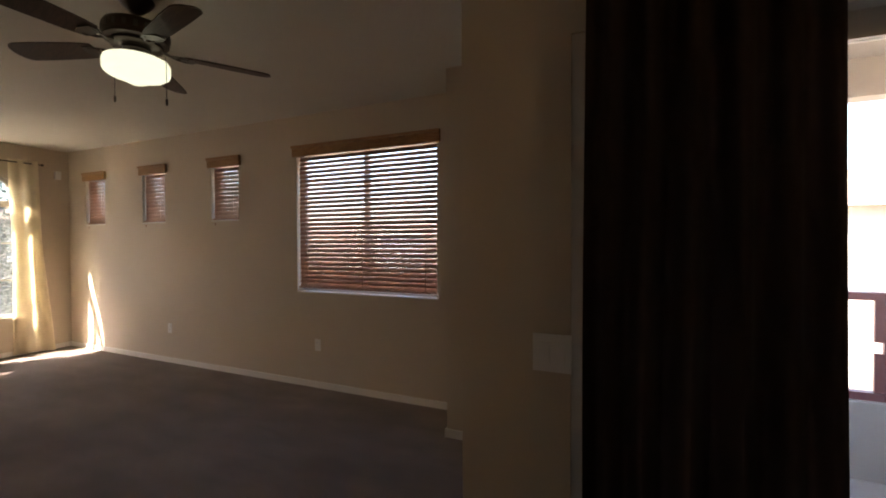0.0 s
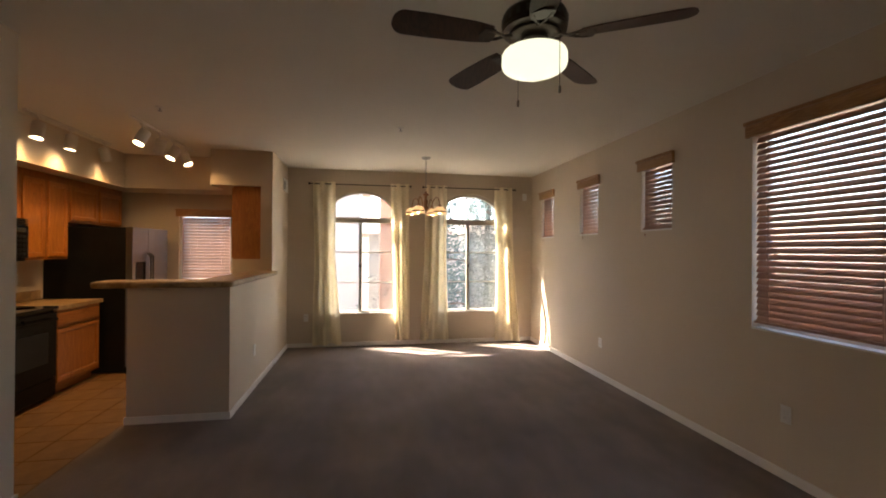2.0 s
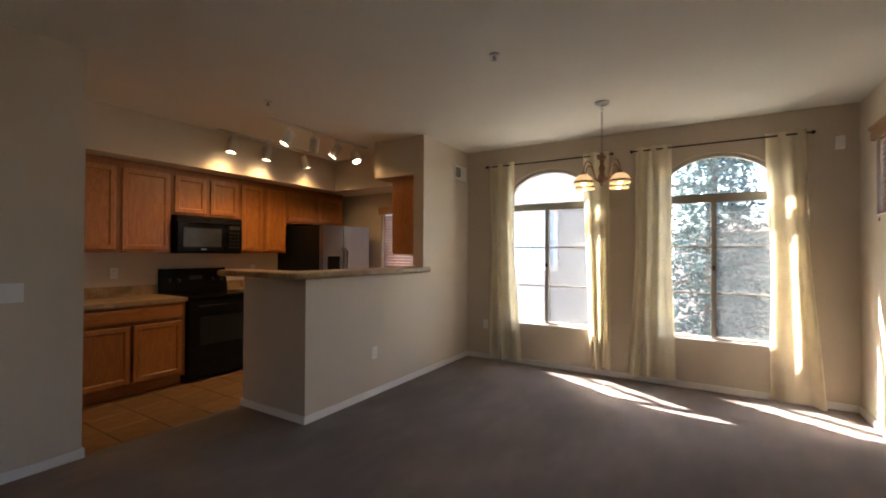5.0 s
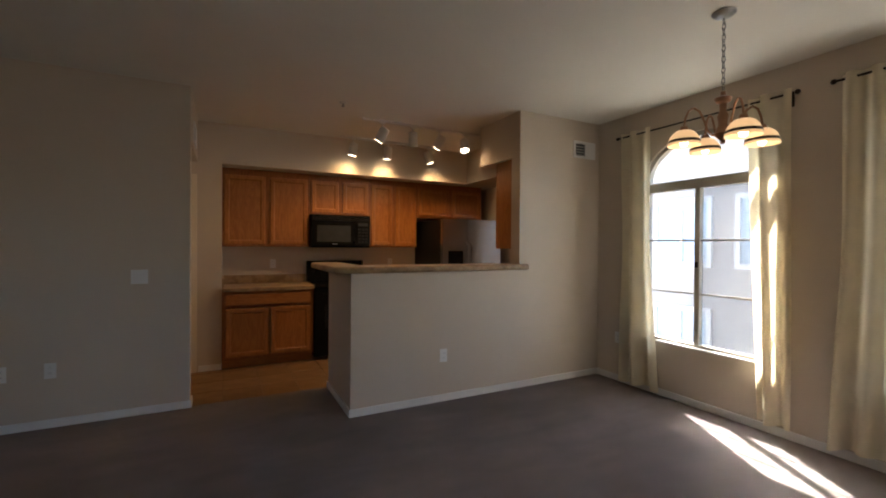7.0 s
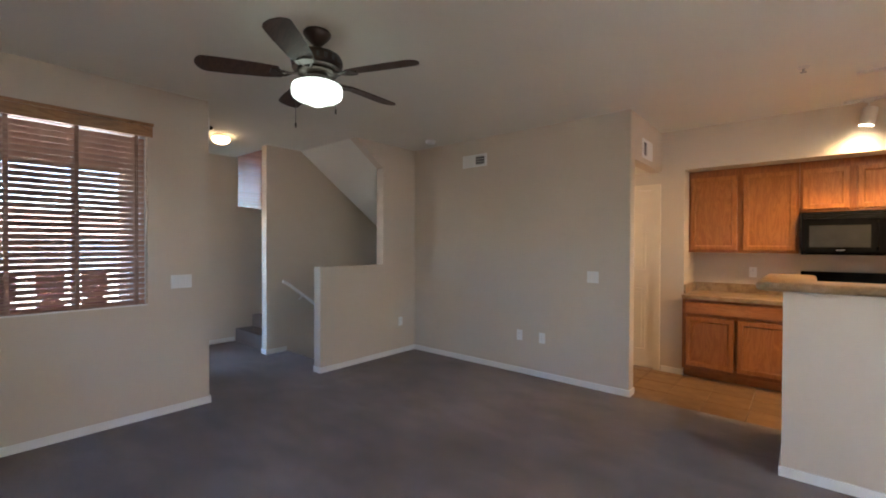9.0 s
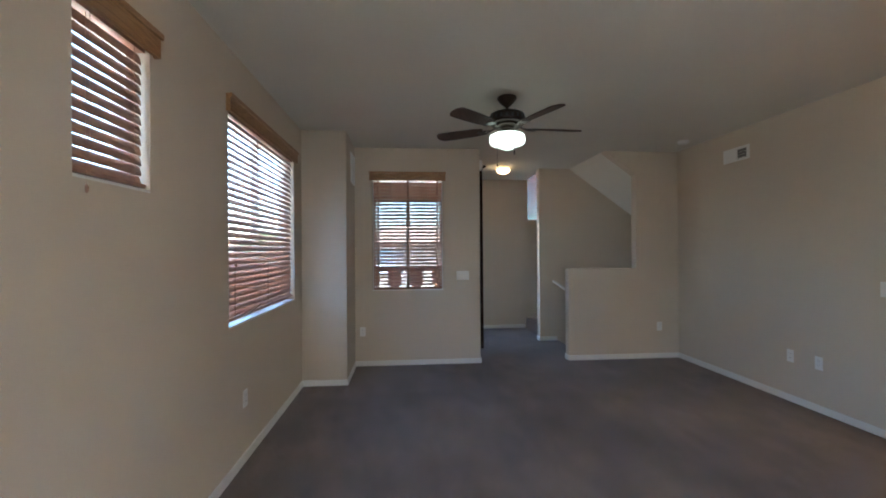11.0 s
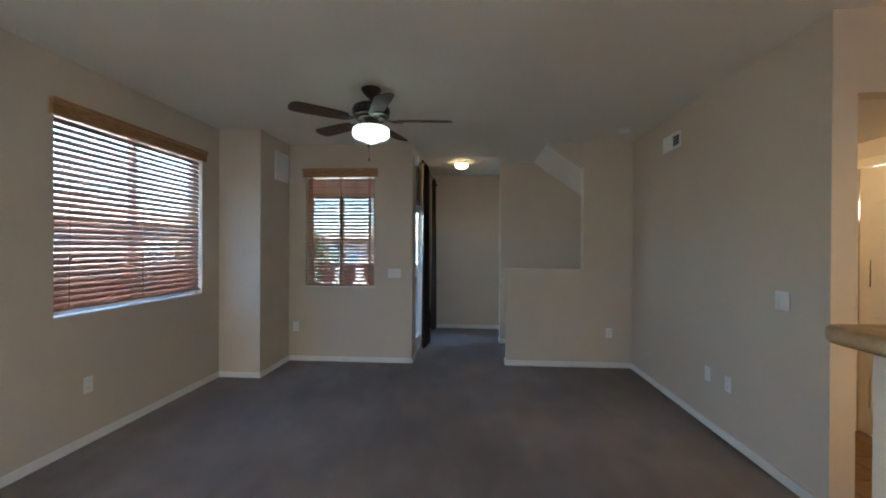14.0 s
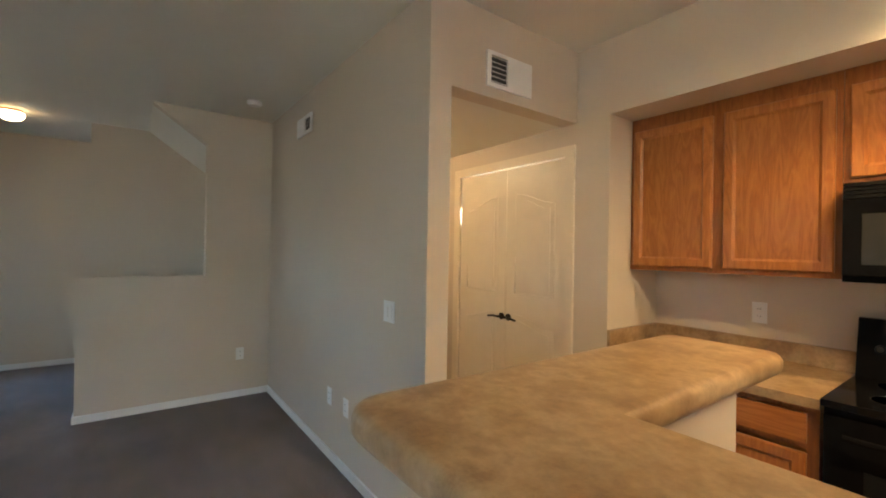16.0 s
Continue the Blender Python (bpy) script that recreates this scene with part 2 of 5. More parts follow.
# ---- mesh helpers ----
def box(bm, x0, x1, y0, y1, z0, z1):
    vs = [bm.verts.new((x, y, z)) for x in (x0, x1) for y in (y0, y1) for z in (z0, z1)]
    for f in ((0, 1, 3, 2), (4, 6, 7, 5), (0, 4, 5, 1), (2, 3, 7, 6), (0, 2, 6, 4), (1, 5, 7, 3)):
        bm.faces.new([vs[i] for i in f])
    return vs


def prism(bm, pts, a0, a1, axis):
    """Extrudes the outline pts along an axis; the other two coordinates come in order."""
    def at(p, a):
        return {"x": (a, p[0], p[1]), "y": (p[0], a, p[1]), "z": (p[0], p[1], a)}[axis]
    lo = [bm.verts.new(at(p, a0)) for p in pts]
    hi = [bm.verts.new(at(p, a1)) for p in pts]
    n = len(pts)
    bm.faces.new(lo)
    bm.faces.new(hi)
    for i in range(n):
        bm.faces.new((lo[i], lo[(i + 1) % n], hi[(i + 1) % n], hi[i]))


def lathe(bm, prof, cx=0, cy=0, cz=0, seg=28, m=None):
    """Turns the profile (radius, height) round an upright axis."""
    rings = []
    for r, z in prof:
        ring = []
        for i in range(seg):
            a = 2 * math.pi * i / seg
            v = Vector((r * math.cos(a), r * math.sin(a), z))
            if m is not None:
                v = m @ v
            ring.append(bm.verts.new((v.x + cx, v.y + cy, v.z + cz)))
        rings.append(ring)
    for a, b in zip(rings, rings[1:]):
        for i in range(seg):
            bm.faces.new((a[i], a[(i + 1) % seg], b[(i + 1) % seg], b[i]))
    if prof[0][0] > 1e-5:
        bm.faces.new(rings[0][::-1])
    if prof[-1][0] > 1e-5:
        bm.faces.new(rings[-1])


def tube(bm, pts, r, seg=10):
    """A round bar along the points."""
    pts = [Vector(p) for p in pts]
    rings = []
    for i, p in enumerate(pts):
        d = (pts[min(i + 1, len(pts) - 1)] - pts[max(i - 1, 0)]).normalized()
        u = d.cross(Vector((0, 0, 1)))
        u = d.cross(Vector((1, 0, 0))) if u.length < 0.05 else u
        u.normalize()
        v = d.cross(u)
        rings.append([bm.verts.new(p + r * (math.cos(2 * math.pi * k / seg) * u + math.sin(2 * math.pi * k / seg) * v)) for k in range(seg)])
    for a, b in zip(rings, rings[1:]):
        for k in range(seg):
            bm.faces.new((a[k], a[(k + 1) % seg], b[(k + 1) % seg], b[k]))
    bm.faces.new(rings[0][::-1])
    bm.faces.new(rings[-1])


def finish(name, bm, material, parent=None, label="", smooth=False, bevel=0.0, segs=2):
    if bevel:
        bmesh.ops.bevel(bm, geom=[e for e in bm.edges if e.is_manifold and e.calc_face_angle(0) > 0.6], offset=bevel, segments=segs, affect="EDGES", profile=0.5, clamp_overlap=True)
    bmesh.ops.recalc_face_normals(bm, faces=bm.faces)
    me = bpy.data.meshes.new(name)
    bm.to_mesh(me)
    bm.free()
    me.materials.append(material)
    if smooth:
        for p in me.polygons:
            p.use_smooth = True
        me.set_sharp_from_angle(angle=radians(40))
    ob = new(name, me)
    if parent is not None:
        ob.parent = parent
    if label:
        ob["label"] = label
    return ob


def part(name, bm, material, parent, label="", smooth=False, bevel=0.0, segs=2):
    return finish(name, bm, material, parent, label, smooth, bevel, segs)


def boxpart(name, dims, material, parent, label="", bevel=0.0):
    bm = bmesh.new()
    box(bm, *dims)
    return finish(name, bm, material, parent, label, False, bevel)


def thing(name, x, y, z, label, category, group="", rz=0.0):
    e = new(name)
    e.empty_display_size = 0.1
    e.matrix_world = pose(x, y, z, 0, 0, rz)
    return tagged(e, label, category, group)


def structure(name, boxes, material, label, category, bevel=0.0, prisms=(), segs=2):
    bm = bmesh.new()
    for b in boxes:
        box(bm, *b)
    for p in prisms:
        prism(bm, *p)
    ob = finish(name, bm, material, smooth=segs > 2, bevel=bevel, segs=segs)
    return tagged(ob, label, category, kind="structure")


def wall_with_holes(axis, a0, a1, t0, t1, z0, z1, holes):
    """Boxes of a wall along an axis from a0 to a1, of thickness t0..t1, round rectangular holes (lo, hi, zlo, zhi)."""
    out, cur = [], a0
    def put(l, h, zl, zh):
        if h - l > 1e-4 and zh - zl > 1e-4:
            out.append((l, h, t0, t1, zl, zh) if axis == "x" else (t0, t1, l, h, zl, zh))
    for lo, hi, zl, zh in sorted(holes):
        put(cur, lo, z0, z1)
        put(lo, hi, z0, zl)
        put(lo, hi, zh, z1)
        cur = hi
    put(cur, a1, z0, z1)
    return out

# ---- structure ----
BIGWIN = (-3.39, -1.81, 0.95, 2.36)
SMALLW = [(-4.65, -4.21, 1.70, 2.34), (-5.90, -5.46, 1.70, 2.34), (-7.14, -6.70, 1.70, 2.34)]
W2 = (1.985, 2.875, 0.94, 2.36)
KWIN = (-1.86, -1.13, 1.02, 2.00)
ARCH = [(0.22, 1.30), (1.96, 3.03)]
SILL, SPRING, RISE = 0.50, 2.02, 0.40
SLIDER = (-0.42, 1.40, 0.0, 2.08)
TW = 0.09
STWIN = (-0.24, 0.20, 1.98, 2.98)
TH = 0.16

structure("wall_north", wall_with_holes("x", W - TH, E0 + 0.12, N, N + TH, 0, CEIL, [BIGWIN] + SMALLW), M_WALL, "tan painted wall with one wide and three small windows", "wall")
# west wall: rectangular holes up to the spring line, arches above
wb = wall_with_holes("y", KB - 0.12, N, W - TW, W, 0, SPRING, [(*KWIN[:2], KWIN[2], KWIN[3])] + [(a, b, SILL, SPRING) for a, b in ARCH])
cuts, cur = [], KB - 0.12
arcs = []
for a, b in ARCH:
    cuts.append((W - TW, W, cur, a, SPRING, CEIL))
    c, h = (a + b) / 2, (b - a) / 2
    curve = [(c - h * math.cos(math.pi * i / 20), SPRING + RISE * math.sin(math.pi * i / 20)) for i in range(21)]
    arcs.append(([(a, CEIL)] + curve[:11] + [(c, CEIL)], W - TW, W, "x"))
    arcs.append(([(c, CEIL)] + curve[10:] + [(b, CEIL)], W - TW, W, "x"))
    cur = b
cuts.append((W - TW, W, cur, N, SPRING, CEIL))
structure("wall_west", wb + cuts, M_WALL, "tan painted wall with two arched windows", "wall", prisms=arcs)
structure("wall_column", [(-1.515, E0, 3.093, N, 0, CEIL)], M_WALL, "boxed-out tan painted column in the corner", "column", bevel=0.020, segs=4)
structure("wall_east", wall_with_holes("y", SLY, N + TH, E0, E0 + 0.12, 0, CEIL, [W2]), M_WALL, "tan painted wall with one window", "wall", bevel=0.020, segs=4)
structure("wall_slider", wall_with_holes("x", E0 + 0.12, BX + 0.18, SLY, SLY + 0.12, 0, CEIL, [SLIDER]), M_WALL, "tan painted wall with the sliding glass door", "wall")
structure("wall_landing", wall_with_holes("y", -4.2, SLY, BX, BX + 0.18, -2.8, 5.0, [STWIN]), M_WALL, "plain tan painted wall behind the landing", "wall")
SLO = 0.72
structure("wall_half", [], M_WALL, "tan half wall beside the stairs with a cut-out above", "wall", bevel=0.008, prisms=[
    ([(S, 0), (0.34, 0), (0.34, 1.19), (-0.585, 1.19), (-0.585, CEIL - SLO * 0.43), (-0.155, CEIL), (S, CEIL)], E0, E0 + 0.12, "x")])
structure("wall_south", [(HX, E0 + 0.12, S - 0.13, S, 0, CEIL)], M_WALL, "plain tan painted living room wall", "wall", bevel=0.020, segs=4)
structure("wall_hall_header", [(HX, HX + 0.12, KF, S - 0.13, 2.29, CEIL)], M_WALL, "tan wall above the hall opening", "wall")
PANT = (-3.57, -2.44, 0.0, 2.11)
structure("wall_pantry", wall_with_holes("x", NX, -1.9, KF - 0.12, KF, 0, CEIL, [PANT]), M_WALL, "tan wall with the pantry doors", "wall")
structure("wall_hall_end", [(-1.9, -1.78, KF - 0.12, S - 0.13, 0, CEIL)], M_WALL, "plain wall that ends the hall", "wall")
structure("wall_pantry_back", [(NX, -1.9, -3.2, -3.08, 0, CEIL)], M_WALL, "plain wall behind the pantry", "wall")
structure("wall_niche", [(NX, NX + 0.12, KB - 0.12, KF - 0.12, 0, CEIL)], M_WALL, "side of the cabinet niche", "wall")
structure("wall_kitchen", [(W, NX, KB - 0.12, KB, 0, CEIL)], M_WALL, "kitchen wall behind the cabinets", "wall")
structure("soffit_kitchen", [(W, NX, KB, KF, 2.295, CEIL), (W, -7.02, KF, -1.08, 2.295, CEIL), (W, PILX, -1.08, PEN - 0.14, 2.295, CEIL)], M_WALL, "tan dropped soffit above the kitchen cabinets", "soffit")
structure("wall_pillar", [(W, PILX, PEN - 0.14, PEN, 0, CEIL)], M_WALL, "tan wall stub between kitchen and dining corner", "wall", bevel=0.01)
structure("wall_peninsula", [], M_WALL, "tan half wall of the breakfast bar", "wall", bevel=0.008, prisms=[
    ([(PILX, PEN), (PENX, PEN), (PENX, -1.165), (PENX - 0.13, -1.165), (PENX - 0.13, PEN - 0.13), (PILX, PEN - 0.13)], 0, 1.165, "z")])
# floors and ceilings
structure("floor", [], M_CARPET, "grey-brown carpet over the living room", "carpet", prisms=[
    ([(W, PEN), (PENX, PEN), (PENX, -1.19), (HX, -1.19), (HX, S), (E0 + 0.12, S), (E0 + 0.12, 0.05), (0.46, 0.05), (0.46, 0.26), (BX, 0.26), (BX, SLY), (E0, SLY), (E0, N), (W, N)], -0.2, 0.0, "z")])
tile_floor = structure("floor_kitchen", [(W, -1.9, -3.08, -1.19, -0.2, -0.010), (W, PENX - 0.002, -1.19, PEN - 0.01, -0.2, -0.010)], M_GROUT, "tan ceramic tile kitchen floor with grout", "floor")
structure("ceiling", [], M_CEIL, "beige painted textured ceiling", "ceiling", prisms=[
    ([(W - TH, KB - 0.12), (-1.78, KB - 0.12), (-1.78, S), (E0 + 0.12, S), (E0 + 0.12, -0.155), (0.46, -0.155), (0.46, 0.24), (BX + 0.18, 0.24), (BX + 0.18, SLY + 0.12), (E0 + 0.12, SLY + 0.12), (E0 + 0.12, N + TH), (W - TH, N + TH)], CEIL, CEIL + 0.25, "z")])
structure("ceiling_hall", [(HX + 0.12, -1.9, KF, S - 0.13, 2.29, 2.4)], M_CEIL, "low hall ceiling", "ceiling")
# stairwell
structure("wall_stair_post", [(0.46, 0.58, -4.2, 0.34, -2.8, 5.0)], M_WALL, "tan wall between the two flights of stairs", "wall", bevel=0.01)
structure("soffit_stair", [], M_CEIL, "sloping underside above the descending stairs", "soffit", prisms=[
    ([(-0.155, CEIL), (-3.6, CEIL - SLO * 3.445), (-3.6, CEIL - SLO * 3.445 + 0.2), (-0.155, CEIL + 0.2)], E0 + 0.12, 0.46, "x")])
structure("wall_stair_west", [(E0 + 0.02, E0 + 0.12, -4.2, S - 0.13, -2.8, CEIL), (E0 + 0.02, E0 + 0.12, S - 0.13, 0.05, -2.8, -0.2)], M_WALL, "lower wall of the stairwell", "wall")
structure("wall_stair_end", [(E0 + 0.02, BX + 0.18, -4.32, -4.2, -2.8, 5.0)], M_WALL, "end wall of the stairwell", "wall")
structure("wall_stair_upper", [(0.58, BX, 0.24, 0.36, CEIL + 0.25, 5.0)], M_WALL, "upper wall of the stairwell", "wall")
structure("ceiling_stair", [(0.46, BX + 0.18, -4.32, 0.36, 5.0, 5.12)], M_CEIL, "ceiling of the stairwell", "ceiling")
down = [(0.05, 0.0)]
for i in range(9):
    down += [(0.05 - 0.25 * i, -0.18 * (i + 1)), (0.05 - 0.25 * (i + 1), -0.18 * (i + 1))]
structure("stairs_down", [], M_CARPET, "carpeted stairs going down", "stairs", prisms=[(down[1:] + [(-2.2, -2.8), (0.05, -2.8)], E0 + 0.12, 0.46, "x")])
up = []
for i in range(12):
    up += [(0.24 - 0.25 * i, 0.18 * i), (0.24 - 0.25 * i, 0.18 * (i + 1))]
structure("stairs_up", [], M_CARPET, "grey-brown carpeted stairs going up", "stairs", bevel=0.012, prisms=[(up + [(-4.2, 0.18 * 12), (-4.2, -0.2), (0.24, -0.2)], 0.58, BX, "x")])

# baseboards: runs butt end to end
BH, BT = 0.062, 0.013
def base_x(x0, x1, y, s):
    return (x0, x1, min(y, y + s * BT), max(y, y + s * BT), 0.0, BH)
def base_y(y0, y1, x, s):
    return (min(x, x + s * BT), max(x, x + s * BT), y0, y1, 0.0, BH)
structure("baseboard", [
    base_x(W + BT, -1.515 - BT, N, -1), base_y(3.093 - BT, N, -1.515, -1), base_x(-1.515, E0 - BT, 3.093, -1),
    base_y(SLY - BT, 3.093, E0, -1), base_x(E0, SLIDER[0] - 0.05, SLY, -1), base_x(SLIDER[1] + 0.06, BX - BT, SLY, -1),
    base_y(0.26, SLY, BX, -1), base_y(0.06, 0.34, 0.46, -1), base_x(0.46 - BT, 0.58, 0.34, 1),
    base_y(S + BT, 0.34 + BT, E0, -1), base_x(E0, E0 + 0.12, 0.34, 1),
    base_x(HX - BT, E0, S, 1), base_y(S - 0.13, S, HX, -1),
    base_y(PEN, N, W, 1), base_x(W + BT, PENX, PEN, 1), base_y(-1.165, PEN + BT, PENX, 1), base_x(PENX - 0.13, PENX + BT, -1.165, -1),
    base_x(NX, PANT[0] - 0.07, KF, 1), base_x(PANT[1] + 0.07, -1.9, KF, 1),
], M_TRIM, "white painted baseboard", "baseboard", bevel=0.004)

# ---- windows ----
def window_frame(name, axis, lo, hi, z0, z1, t, mull, label, material, sill_in):
    """A sliding window set in a wall's hole: frame, middle stile, panes, sill. t: middle of the frame across the wall; sill_in: the wall's inner face."""
    c = (lo + hi) / 2
    w = thing(name, *((c, t) if axis == "x" else (t, c)), z0, label, "window")
    w["kind"] = "structure"
    hw, h = (hi - lo) / 2, z1 - z0
    def rect(a, b, zl, zh, d):
        return (a, b, -d, d, zl, zh) if axis == "x" else (-d, d, a, b, zl, zh)
    bm = bmesh.new()
    f = 0.035
    for a, b, zl, zh in ((-hw, -hw + f, 0, h), (hw - f, hw, 0, h), (-hw + f, hw - f, 0, f), (-hw + f, hw - f, h - f, h)):
        box(bm, *rect(a, b, zl, zh, 0.03))
    part("window_frame", bm, material, w)
    if mull:
        boxpart("stile", rect(-0.022, 0.022, f, h - f, 0.024), material, w)
    for a, b in (((-hw + f, -0.022), (0.022, hw - f)) if mull else ((-hw + f, hw - f),)):
        p = boxpart("pane", rect(a, b, f, h - f, 0.003), M_GLASS, w)
        p.visible_shadow = False
    d = sill_in - t
    s = 1 if d > 0 else -1
    a0, a1 = sorted((0.03 * s, d))
    boxpart("window_sill", (-hw, hw, a0, a1, 0.0, 0.012) if axis == "x" else (a0, a1, -hw, hw, 0.0, 0.012), M_TRIM, w)
    return w


def blind(axis, lo, hi, ztop, zbot, face, inward, tilt, label, gap=0.0, chord=0.048):
    """A wooden slat blind inside the opening with a wide valance on the wall. face: the wall's inner face; inward: +1 or -1 into the room."""
    n_z = int((ztop - 0.03 - zbot - gap) / 0.044)
    c, hw = (lo + hi) / 2, (hi - lo) / 2 - 0.012
    depth = face - inward * 0.035
    b = thing("window_blind", *((c, depth) if axis == "x" else (depth, c)), zbot, label, "blind", "wooden window blinds")
    ms, mv = (M_BLIND, M_VAL) if axis == "x" else (M_BLINDY, M_VALY)
    def dims(a0, a1, d0, d1, z0, z1):
        d0, d1 = sorted((d0, d1))
        return (a0, a1, d0, d1, z0, z1) if axis == "x" else (d0, d1, a0, a1, z0, z1)
    # one slat mesh shared by all
    bm = bmesh.new()
    q = chord / 2
    prof = [(-q, -0.0005), (-q / 2, 0.0016), (0.0, 0.0024), (q / 2, 0.0016), (q, -0.0005), (q / 2, -0.0012), (-q / 2, -0.0012)]
    prism(bm, prof, -hw, hw, "x") if axis == "x" else prism(bm, prof, -hw, hw, "y")
    first = None
    for i in range(n_z):
        z = gap + 0.03 + 0.044 * i
        if first is None:
            sl = part("slat", bm, ms, b)
            first = sl
        else:
            sl = new("slat", first.data)
            sl.parent = b
        j = 0.9 * math.sin(i * 2.7)
        sl.matrix_basis = pose(0, 0, z, (-tilt - j) * inward, 0, 0) if axis == "x" else pose(0, 0, z, 0, (tilt + j) * inward, 0)
    boxpart("bottom_rail", dims(-hw, hw, -0.024, 0.024, gap, gap + 0.016), ms, b, bevel=0.004)
    bm = bmesh.new()
    o = inward
    z1 = ztop - zbot
    box(bm, *dims(-hw - 0.045, hw + 0.045, 0.035 * o + 0.012 * o, 0.035 * o + 0.028 * o, z1 - 0.035, z1 + 0.075))
    box(bm, *dims(-hw - 0.05, hw + 0.05, 0.035 * o + 0.028 * o, 0.035 * o + 0.040 * o, z1 + 0.050, z1 + 0.075))
    box(bm, *dims(-hw - 0.045, -hw - 0.033, 0.0351 * o, 0.035 * o + 0.012 * o, z1 - 0.035, z1 + 0.075))
    box(bm, *dims(hw + 0.033, hw + 0.045, 0.0351 * o, 0.035 * o + 0.012 * o, z1 - 0.035, z1 + 0.075))
    part("valance", bm, mv, b, "wooden valance with a stepped top edge", bevel=0.003)
    boxpart("head_rail", dims(-hw, hw, -0.02, 0.02, z1 - 0.03, z1 - 0.004), ms, b)
    wide = hw > 0.4
    for k in ((-0.86, 0.0, 0.86) if wide else (-0.6, 0.6)):
        q = 0.0025 if hw > 0.6 else 0.012 if wide else 0.0015
        for s in (-0.027, 0.027):
            boxpart("ladder_tape", dims(hw * k - q, hw * k + q, s - 0.0006, s + 0.0006, gap, z1 - 0.03), ms, b)
    tass = bmesh.new()
    px = hw * (-0.86 if hw > 0.35 else -0.75)
    dd = 0.034 * o
    zt = z1 * 0.3 if hw > 0.35 else -0.015
    tube(tass, [((px, dd, z1 - 0.05) if axis == "x" else (dd, px, z1 - 0.05)), ((px, dd, zt) if axis == "x" else (dd, px, zt))], 0.0014, 6)
    cx, cy = (px, dd) if axis == "x" else (dd, px)
    lathe(tass, [(0.002, 0.0), (0.009, -0.01), (0.007, -0.03), (0.0, -0.034)], cx, cy, zt, 8)
    part("pull_cord", tass, ms, b)
    return b


window_frame("window_1", "x", BIGWIN[0], BIGWIN[1], BIGWIN[2], BIGWIN[3], N + 0.11, True, "wide sliding window with white frame behind blinds", M_WVINYL, N)
blind("x", BIGWIN[0], BIGWIN[1], BIGWIN[3], BIGWIN[2], N, -1, 60, "wide reddish wooden slat blind, slats tilted half open", 0.045)
for i, (a, b, z0, z1) in enumerate(SMALLW):
    window_frame("window_%d" % (i + 2), "x", a, b, z0, z1, N + 0.11, False, "small high window with white frame behind a blind", M_WVINYL, N)
    blind("x", a, b, z1, z0, N, -1, 76, "small reddish wooden slat blind on a high window", 0.02, 0.046)
window_frame("window_5", "y", W2[0], W2[1], W2[2], W2[3], E0 + 0.085, True, "window to the balcony with white frame behind blinds", M_WVINYL, E0)
blind("y", W2[0], W2[1], W2[3], W2[2], E0, -1, -70, "reddish wooden slat blind, slats half open to the balcony", 0.0, 0.0425)
window_frame("window_6", "y", KWIN[0], KWIN[1], KWIN[2], KWIN[3], W - 0.058, False, "kitchen window behind a wooden blind", M_WVINYL, W)
blind("y", KWIN[0], KWIN[1], KWIN[3], KWIN[2], W, 1, 74, "wooden slat blind on the kitchen window, half open", 0.0, 0.043)
window_frame("window_7", "y", STWIN[0], STWIN[1], STWIN[2], STWIN[3], BX + 0.12, False, "stair window behind a wooden blind", M_WVINYL, BX)
blind("y", STWIN[0], STWIN[1], STWIN[3], STWIN[2], BX, -1, -70, "wooden slat blind on the stair window", 0.0, 0.0435)


def arched_window(name, a, b, label):
    c, h = (a + b) / 2, (b - a) / 2
    X = W - 0.052
    w = thing(name, X, c, SILL, label, "window", "arched windows")
    w["kind"] = "structure"
    top, r = SPRING - SILL, RISE
    f = 0.04
    bm = bmesh.new()
    n = 24
    outer = [(-h * math.cos(math.pi * i / n), top + r * math.sin(math.pi * i / n)) for i in range(n + 1)]
    inner = [(-(h - f) * math.cos(math.pi * i / n), top + (r - f) * math.sin(math.pi * i / n)) for i in range(n + 1)]
    for i in range(n):
        prism(bm, [outer[i], outer[i + 1], inner[i + 1], inner[i]], -0.03, 0.03, "x")
    box(bm, -0.03, 0.03, -h, -h + f, 0, top)
    box(bm, -0.03, 0.03, h - f, h, 0, top)
    box(bm, -0.03, 0.03, -h + f, h - f, 0, f)
    part("window_frame", bm, M_VINYL, w)
    boxpart("transom", (-0.034, 0.034, -h + f, h - f, top - 0.10, top - 0.015), M_VINYL, w, "tan transom bar", 0.004)
    boxpart("stile", (-0.026, 0.026, -0.043, 0.002, f, top - 0.10), M_VINYL, w, "", 0.003)
    for lo, hi in ((-h + f, -0.043), (0.002, h - f)):
        for z in (0.485, 0.96):
            boxpart("muntin", (-0.008, 0.008, lo, hi, z - 0.008, z + 0.008), M_VINYL, w)
        p = boxpart("pane", (-0.003, 0.003, lo, hi, f, top - 0.10), M_GLASS, w)
        p.visible_shadow = False
    p = boxpart("insect_screen", (-0.022, -0.020, 0.002, h - f, f, top - 0.10), M_SCREEN, w, "grey insect screen")
    p.visible_shadow = False
    bm = bmesh.new()
    prism(bm, [(-(h - f), top - 0.015)] + inner[1:-1] + [(h - f, top - 0.015)], -0.003, 0.003, "x")
    p = part("pane", bm, M_GLASS, w)
    p.visible_shadow = False
    boxpart("window_sill", (0.03, 0.052 + 0.012, -h, h, 0, 0.014), M_TRIM, w, "white sill", 0.003)
    boxpart("latch", (0.026, 0.040, -0.033, -0.008, 0.72, 0.77), M_ROD, w)
    return w


